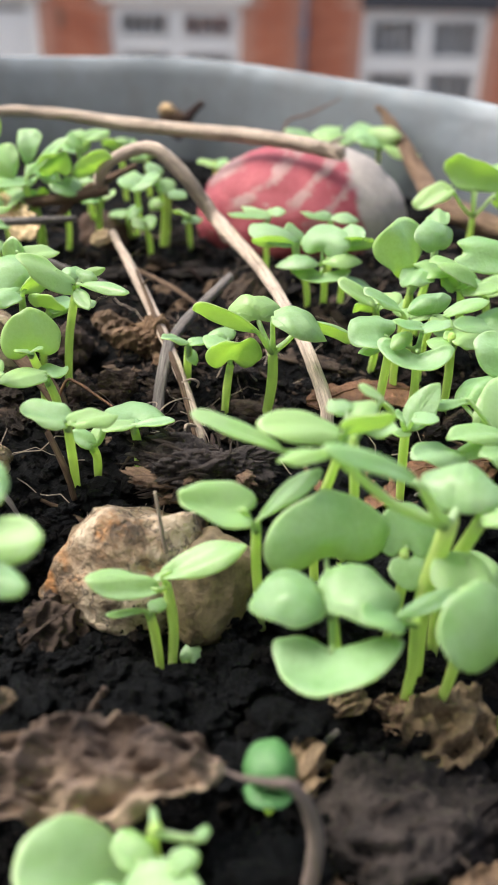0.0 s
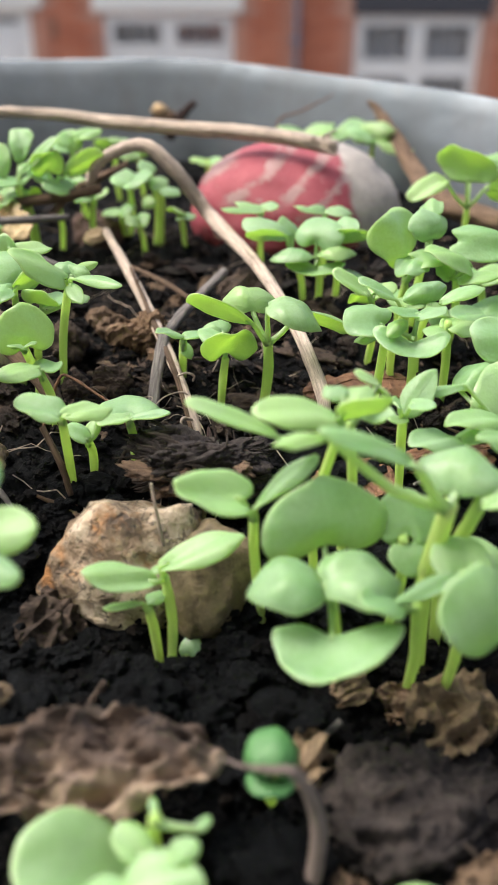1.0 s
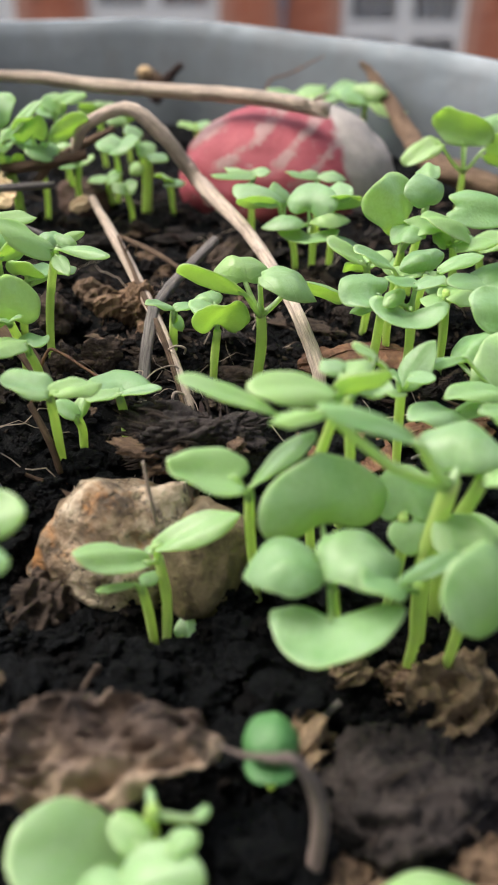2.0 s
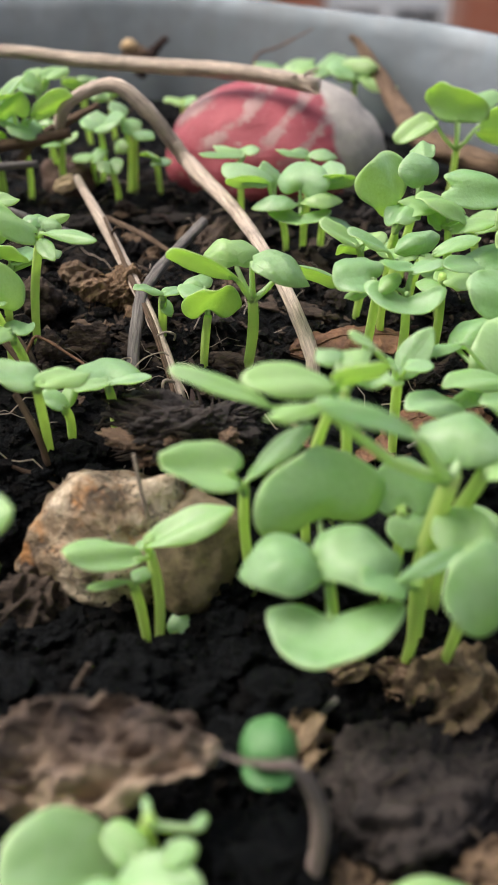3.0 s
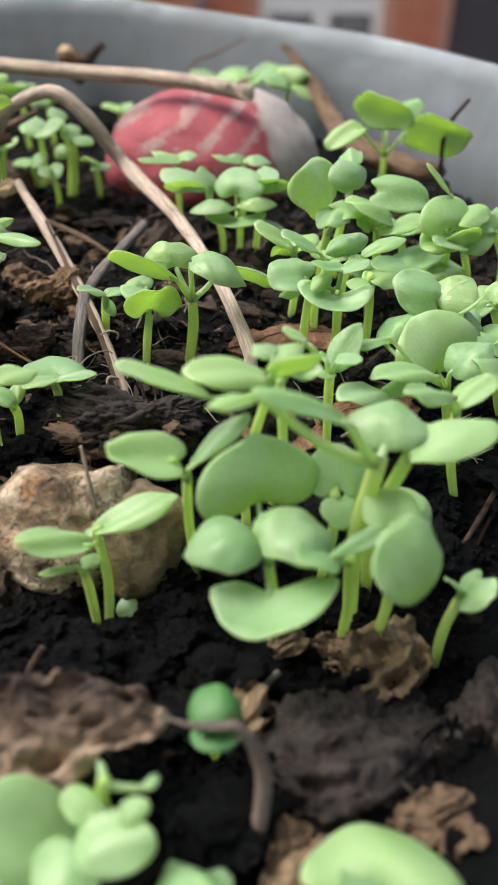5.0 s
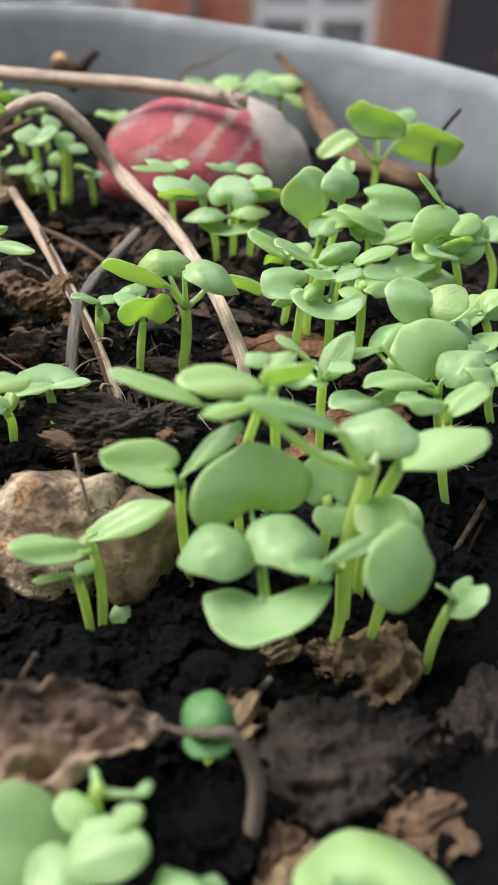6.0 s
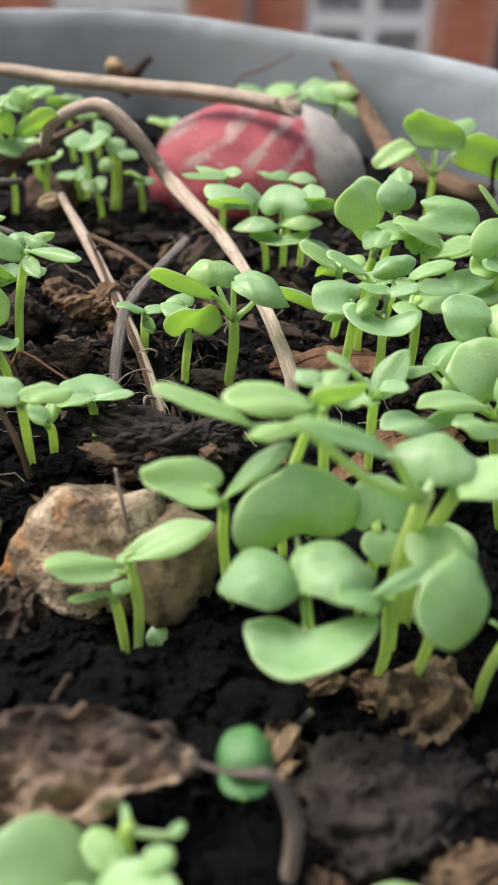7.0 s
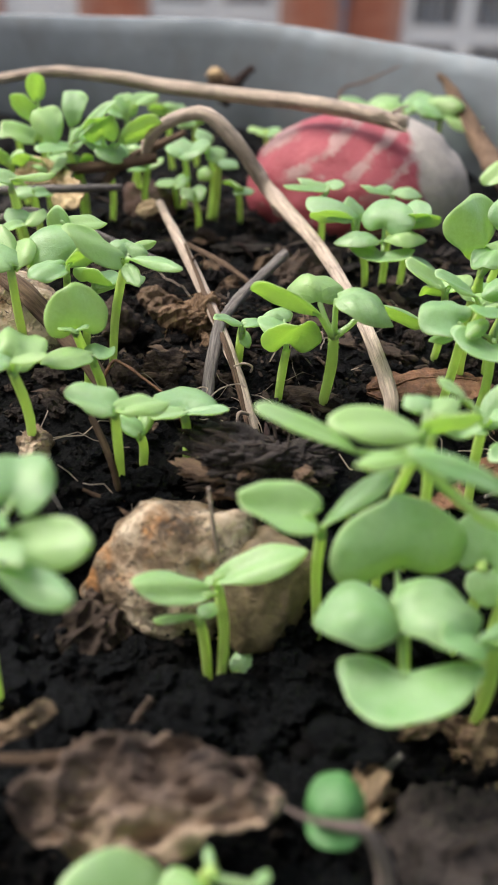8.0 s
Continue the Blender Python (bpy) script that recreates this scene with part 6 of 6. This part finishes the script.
seedling((-6.0, 46.3, -72.9), (0.4, -6.3, 14.6), [
    ('seed', (0.0, 0.0, -0.5), (-0.4, 2.0, -0.3), 0.8, 0, 0.05, 0.02),
    ('seed', (3.0, 0.0, -1.3), (3.9, 1.0, -1.3), 1.0, 0, 0.05, 0.02),])
seedling((15.3, 34.7, -73.4), (-0.9, -0.7, 7.6), [
    ('seed', (-0.3, 0.0, 0.8), (0.7, 5.0, 0.5), 12.2, 0, 0.06, 0.02),
    ('seed', (0.0, 0.0, 0.0), (-3.4, -3.0, 3.3), 5.4, -10, 0.06, 0.02),])
seedling((0.8, 35.7, -73.4), (-0.1, -2.7, 11.3), [
    ('seed', (-0.1, 0.0, 0.0), (-0.2, 4.0, -3.3), 6.0, 0, 0.06, 0.02),])
seedling((-47.4, 157.0, -58.8), (0.2, -5.0, 12.9), [
    ('seed', (-0.3, 0.0, 0.2), (-3.5, 2.0, 0.1), 5.0, 58, 0.06, 0.03),
    ('seed', (0.3, 0.0, 0.2), (2.4, 0.0, 1.4), 3.8, 14, 0.06, 0.03),])
seedling((-43.8, 155.0, -58.9), (0.5, -5.0, 13.1), [
    ('seed', (-0.3, 0.0, 0.2), (-2.4, -2.0, 1.7), 2.8, 58, 0.06, 0.03),
    ('seed', (0.3, 0.0, 0.2), (3.0, -2.0, 0.6), 2.7, -58, 0.06, 0.03),
    ('true', (0.0, 0.0, 0.3), (-1.0, 2.0, 1.0), 2.9, 0, 0.25, 0.10),])
seedling((-40.8, 154.0, -58.9), (0.9, -5.0, 12.8), [
    ('seed', (-0.3, 0.0, 0.2), (-3.1, 0.0, 0.9), 3.4, -20, 0.06, 0.03),
    ('seed', (0.3, 0.0, 0.2), (2.7, 0.0, 1.3), 4.4, 14, 0.06, 0.03),
    ('true', (0.0, 0.0, 0.3), (-0.1, 2.0, 1.0), 2.8, 0, 0.25, 0.10),])
seedling((-36.3, 156.0, -58.8), (0.6, -5.0, 12.4), [
    ('seed', (-0.3, 0.0, 0.2), (-2.7, 0.0, 1.3), 4.5, -20, 0.06, 0.03),
    ('seed', (0.3, 0.0, 0.2), (2.0, 2.0, 0.8), 4.9, -58, 0.06, 0.03),
    ('true', (0.0, 0.0, 0.3), (0.1, 2.0, 1.1), 2.9, 0, 0.25, 0.10),])
seedling((-27.8, 163.0, -58.8), (-0.2, -5.0, 13.2), [
    ('seed', (-0.3, 0.0, 0.2), (-3.4, 2.0, -0.7), 4.9, -14, 0.06, 0.03),
    ('seed', (0.3, 0.0, 0.2), (2.7, -2.0, 0.7), 3.2, 20, 0.06, 0.03),
    ('true', (0.0, 0.0, 0.3), (0.2, 2.0, 1.2), 3.0, 0, 0.25, 0.10),])
seedling((-26.0, 161.0, -58.8), (0.8, -5.0, 11.5), [
    ('seed', (-0.3, 0.0, 0.2), (-3.5, 2.0, 0.1), 4.8, -20, 0.06, 0.03),
    ('seed', (0.3, 0.0, 0.2), (2.7, 0.0, 1.6), 2.5, 14, 0.06, 0.03),])
seedling((-49.1, 165.0, -58.8), (1.1, -5.0, 14.9), [
    ('seed', (-0.3, 0.0, 0.2), (-4.0, 0.0, 0.2), 2.9, -14, 0.06, 0.03),
    ('seed', (0.3, 0.0, 0.2), (4.1, 0.0, 0.6), 3.7, 20, 0.06, 0.03),])
seedling((-24.8, 190.0, -58.6), (-0.1, -5.0, 13.4), [
    ('seed', (-0.3, 0.0, 0.2), (-4.4, 2.0, 0.3), 3.4, 58, 0.06, 0.03),
    ('seed', (0.3, 0.0, 0.2), (3.0, 2.0, 0.7), 3.2, 20, 0.06, 0.03),
    ('true', (0.0, 0.0, 0.3), (0.3, 2.0, 1.5), 3.5, 0, 0.25, 0.10),])
seedling((-20.1, 193.0, -58.6), (-0.2, -5.0, 11.3), [
    ('seed', (-0.3, 0.0, 0.2), (-4.0, 0.0, -0.3), 5.7, -20, 0.06, 0.03),
    ('seed', (0.3, 0.0, 0.2), (2.8, 2.0, 0.7), 3.6, -58, 0.06, 0.03),
    ('true', (0.0, 0.0, 0.3), (0.0, 2.0, 1.5), 3.4, 0, 0.25, 0.10),])
seedling((-45.1, 147.0, -58.9), (0.6, -5.0, 12.1), [
    ('seed', (-0.2, 0.0, 0.2), (-2.8, 0.0, 0.2), 4.4, -20, 0.06, 0.03),
    ('seed', (0.3, 0.0, 0.2), (2.9, -2.0, 1.2), 3.7, -58, 0.06, 0.03),])
seedling((-40.6, 143.0, -58.9), (0.6, -5.0, 12.3), [
    ('seed', (-0.2, 0.0, 0.2), (-3.2, 0.0, 0.1), 2.7, -20, 0.06, 0.03),
    ('seed', (0.3, 0.0, 0.2), (2.3, 2.0, -0.5), 2.6, 20, 0.06, 0.03),])
seedling((-20.8, 165.0, -58.8), (-0.3, -5.0, 7.3), [
    ('seed', (-0.3, 0.0, 0.2), (-3.8, 2.0, -0.2), 3.0, -14, 0.06, 0.03),
    ('seed', (0.3, 0.0, 0.2), (2.8, 0.0, 1.5), 4.5, 14, 0.06, 0.03),])
seedling((53.0, 123.1, -59.0), (-6.4, -9.1, 12.6), [
    ('seed', (-0.8, -1.0, 1.0), (-4.2, 0.0, 2.3), 4.2, -30, 0.06, 0.08),
    ('seed', (0.2, 0.0, 0.6), (3.8, 1.0, 2.1), 4.4, 25, 0.06, 0.05),
    ('true', (0.3, 1.0, 0.0), (1.8, 3.0, 1.7), 3.6, 0, 0.20, 0.10),])
seedling((46.2, 117.6, -60.0), (-4.3, -5.6, 12.0), [
    ('seed', (-0.7, -1.0, 0.7), (-5.3, -2.0, 2.3), 4.4, -12, 0.06, 0.06),
    ('seed', (0.3, 0.0, 0.2), (3.8, 0.0, 2.0), 4.4, 30, 0.06, 0.05),
    ('true', (-0.0, 0.0, 0.3), (-0.2, 2.0, 1.7), 4.0, 0, 0.25, 0.10),])
seedling((46.7, 105.4, -61.0), (-4.9, -7.4, 10.9), [
    ('seed', (-0.9, -1.0, 0.8), (-5.6, -2.0, -0.3), 3.0, -35, 0.05, 0.03),
    ('seed', (0.0, 0.0, 0.6), (3.3, 1.0, 2.6), 4.2, 30, 0.06, 0.03),
    ('seed', (0.2, 1.0, 0.1), (-0.8, 3.0, 1.7), 4.4, 0, 0.10, 0.05),
    ('true', (0.2, 0.0, 0.6), (1.2, -1.0, 2.4), 3.2, 10, 0.25, 0.10),])
seedling((43.0, 99.5, -62.0), (-5.7, -9.5, 11.9), [
    ('seed', (-0.3, 0.0, 0.2), (-2.0, 1.0, 3.1), 4.6, 0, 0.08, 0.04),
    ('seed', (0.4, 0.0, 0.2), (3.2, -1.0, 1.6), 4.0, 10, 0.06, 0.04),
    ('seed', (-0.2, -1.0, 0.6), (2.5, -3.0, -0.3), 4.2, 10, 0.05, 0.05),])
seedling((43.7, 91.3, -63.0), (-6.4, -9.3, 13.2), [
    ('seed', (-0.8, -1.0, 0.9), (-4.0, -1.0, 2.3), 4.0, -14, 0.06, 0.04),
    ('seed', (0.2, 0.0, 0.3), (3.2, 0.0, 1.1), 4.4, 10, 0.06, 0.04),])
seedling((30.3, 113.7, -60.0), (-0.5, 2.3, 6.6), [
    ('seed', (-0.2, 0.0, 0.3), (-2.9, 1.0, 1.5), 4.2, -10, 0.06, 0.05),
    ('seed', (0.3, 0.0, 0.3), (3.6, 1.0, 1.1), 4.2, 10, 0.06, 0.05),])
seedling((24.7, 114.9, -60.0), (-0.4, 3.1, 8.4), [
    ('seed', (-0.3, 0.0, 0.4), (-2.9, 1.0, 1.4), 4.0, -10, 0.06, 0.05),
    ('seed', (0.2, 0.0, 0.3), (3.4, 2.0, 1.2), 4.2, 12, 0.06, 0.05),
    ('true', (0.2, 1.0, -0.3), (0.9, 3.0, 1.3), 3.4, 0, 0.20, 0.10),])
seedling((37.5, 121.8, -60.0), (-1.8, 0.2, 10.5), [
    ('seed', (-0.4, 0.0, 0.3), (-3.7, 1.0, 1.1), 4.6, -8, 0.06, 0.05),
    ('seed', (0.3, 0.0, 0.3), (4.4, 1.0, 1.8), 4.6, 14, 0.06, 0.05),])
seedling((38.1, 112.4, -60.0), (-1.3, 1.6, 8.2), [
    ('seed', (-0.4, 0.0, 0.3), (-5.0, -1.0, 1.4), 3.8, -10, 0.05, 0.04),
    ('seed', (0.3, 0.0, 0.3), (3.8, 2.0, 1.5), 4.4, 15, 0.06, 0.05),])
seedling((23.5, 69.6, -70.0), (-1.8, -3.6, 12.1), [
    ('seed', (0.2, 0.0, 0.1), (3.9, 2.0, 1.8), 6.4, 20, 0.05, 0.03),])


# ---- brickwork of the terrace, laid last ----
def brickwork():
    """Stretchers proud of their mortar: those near the windows are pieces of their own, the rest joined."""
    bw, bh, jt = 0.215, 0.065, 0.010
    me = bpy.data.meshes.new("brick")
    bm = bmesh.new()
    slab(bm, -bw / 2, bw / 2, -0.006, 0.012, -bh / 2, bh / 2)
    bm.to_mesh(me)
    bm.free()
    me.materials.append(BRICK)
    rnd = random.Random(2)
    for wall, holes, x0, x1, rest_name in ((left_wall, left_holes, -6.5, 0.62, "brick_courses"), (right_wall, right_holes, 0.62, 7.8, "brick_courses")):
        verts, faces = [], []
        keep = [(a - 0.02, b + 0.02, c - 0.1, d + 0.01) for a, b, c, d in holes] + [(a - 0.14, b + 0.14, d, d + 0.24) for a, b, c, d in holes if d < 3]
        made = 0
        for row in range(int(6.0 / (bh + jt))):
            z = row * (bh + jt) + bh / 2
            shift = (row % 2) * (bw + jt) / 2
            n = int((x1 - x0) / (bw + jt))
            for i in range(n):
                x = x0 + shift + (i + 0.5) * (bw + jt)
                if x + bw / 2 > x1 or any(x + bw / 2 > h[0] and x - bw / 2 < h[1] and z + bh / 2 > h[2] and z - bh / 2 < h[3] for h in keep):
                    continue
                y = FACE + rnd.uniform(-0.001, 0.002)
                if UP - 2.15 < z < UP - 0.95 and -3.6 < x < 4.6 and made < 300:
                    ob = new("brick", me)
                    ob.parent = wall
                    ob.location = (x, y, z)
                    made += 1
                else:
                    k = len(verts)
                    for dx, dz in ((-bw / 2, -bh / 2), (bw / 2, -bh / 2), (bw / 2, bh / 2), (-bw / 2, bh / 2)):
                        verts += [(x + dx, y - 0.006, z + dz), (x + dx, y + 0.012, z + dz)]
                    faces += [(k, k + 2, k + 4, k + 6)] + [(k + a, k + a + 1, k + (a + 3) % 8, k + (a + 2) % 8) for a in (0, 2, 4, 6)]
        rest = bpy.data.meshes.new(rest_name)
        rest.from_pydata(verts, [], faces)
        rest.materials.append(BRICKWORK)
        ob = new(rest_name, rest)
        ob.parent = wall
        tagged(ob, kind="stuff")


brickwork()
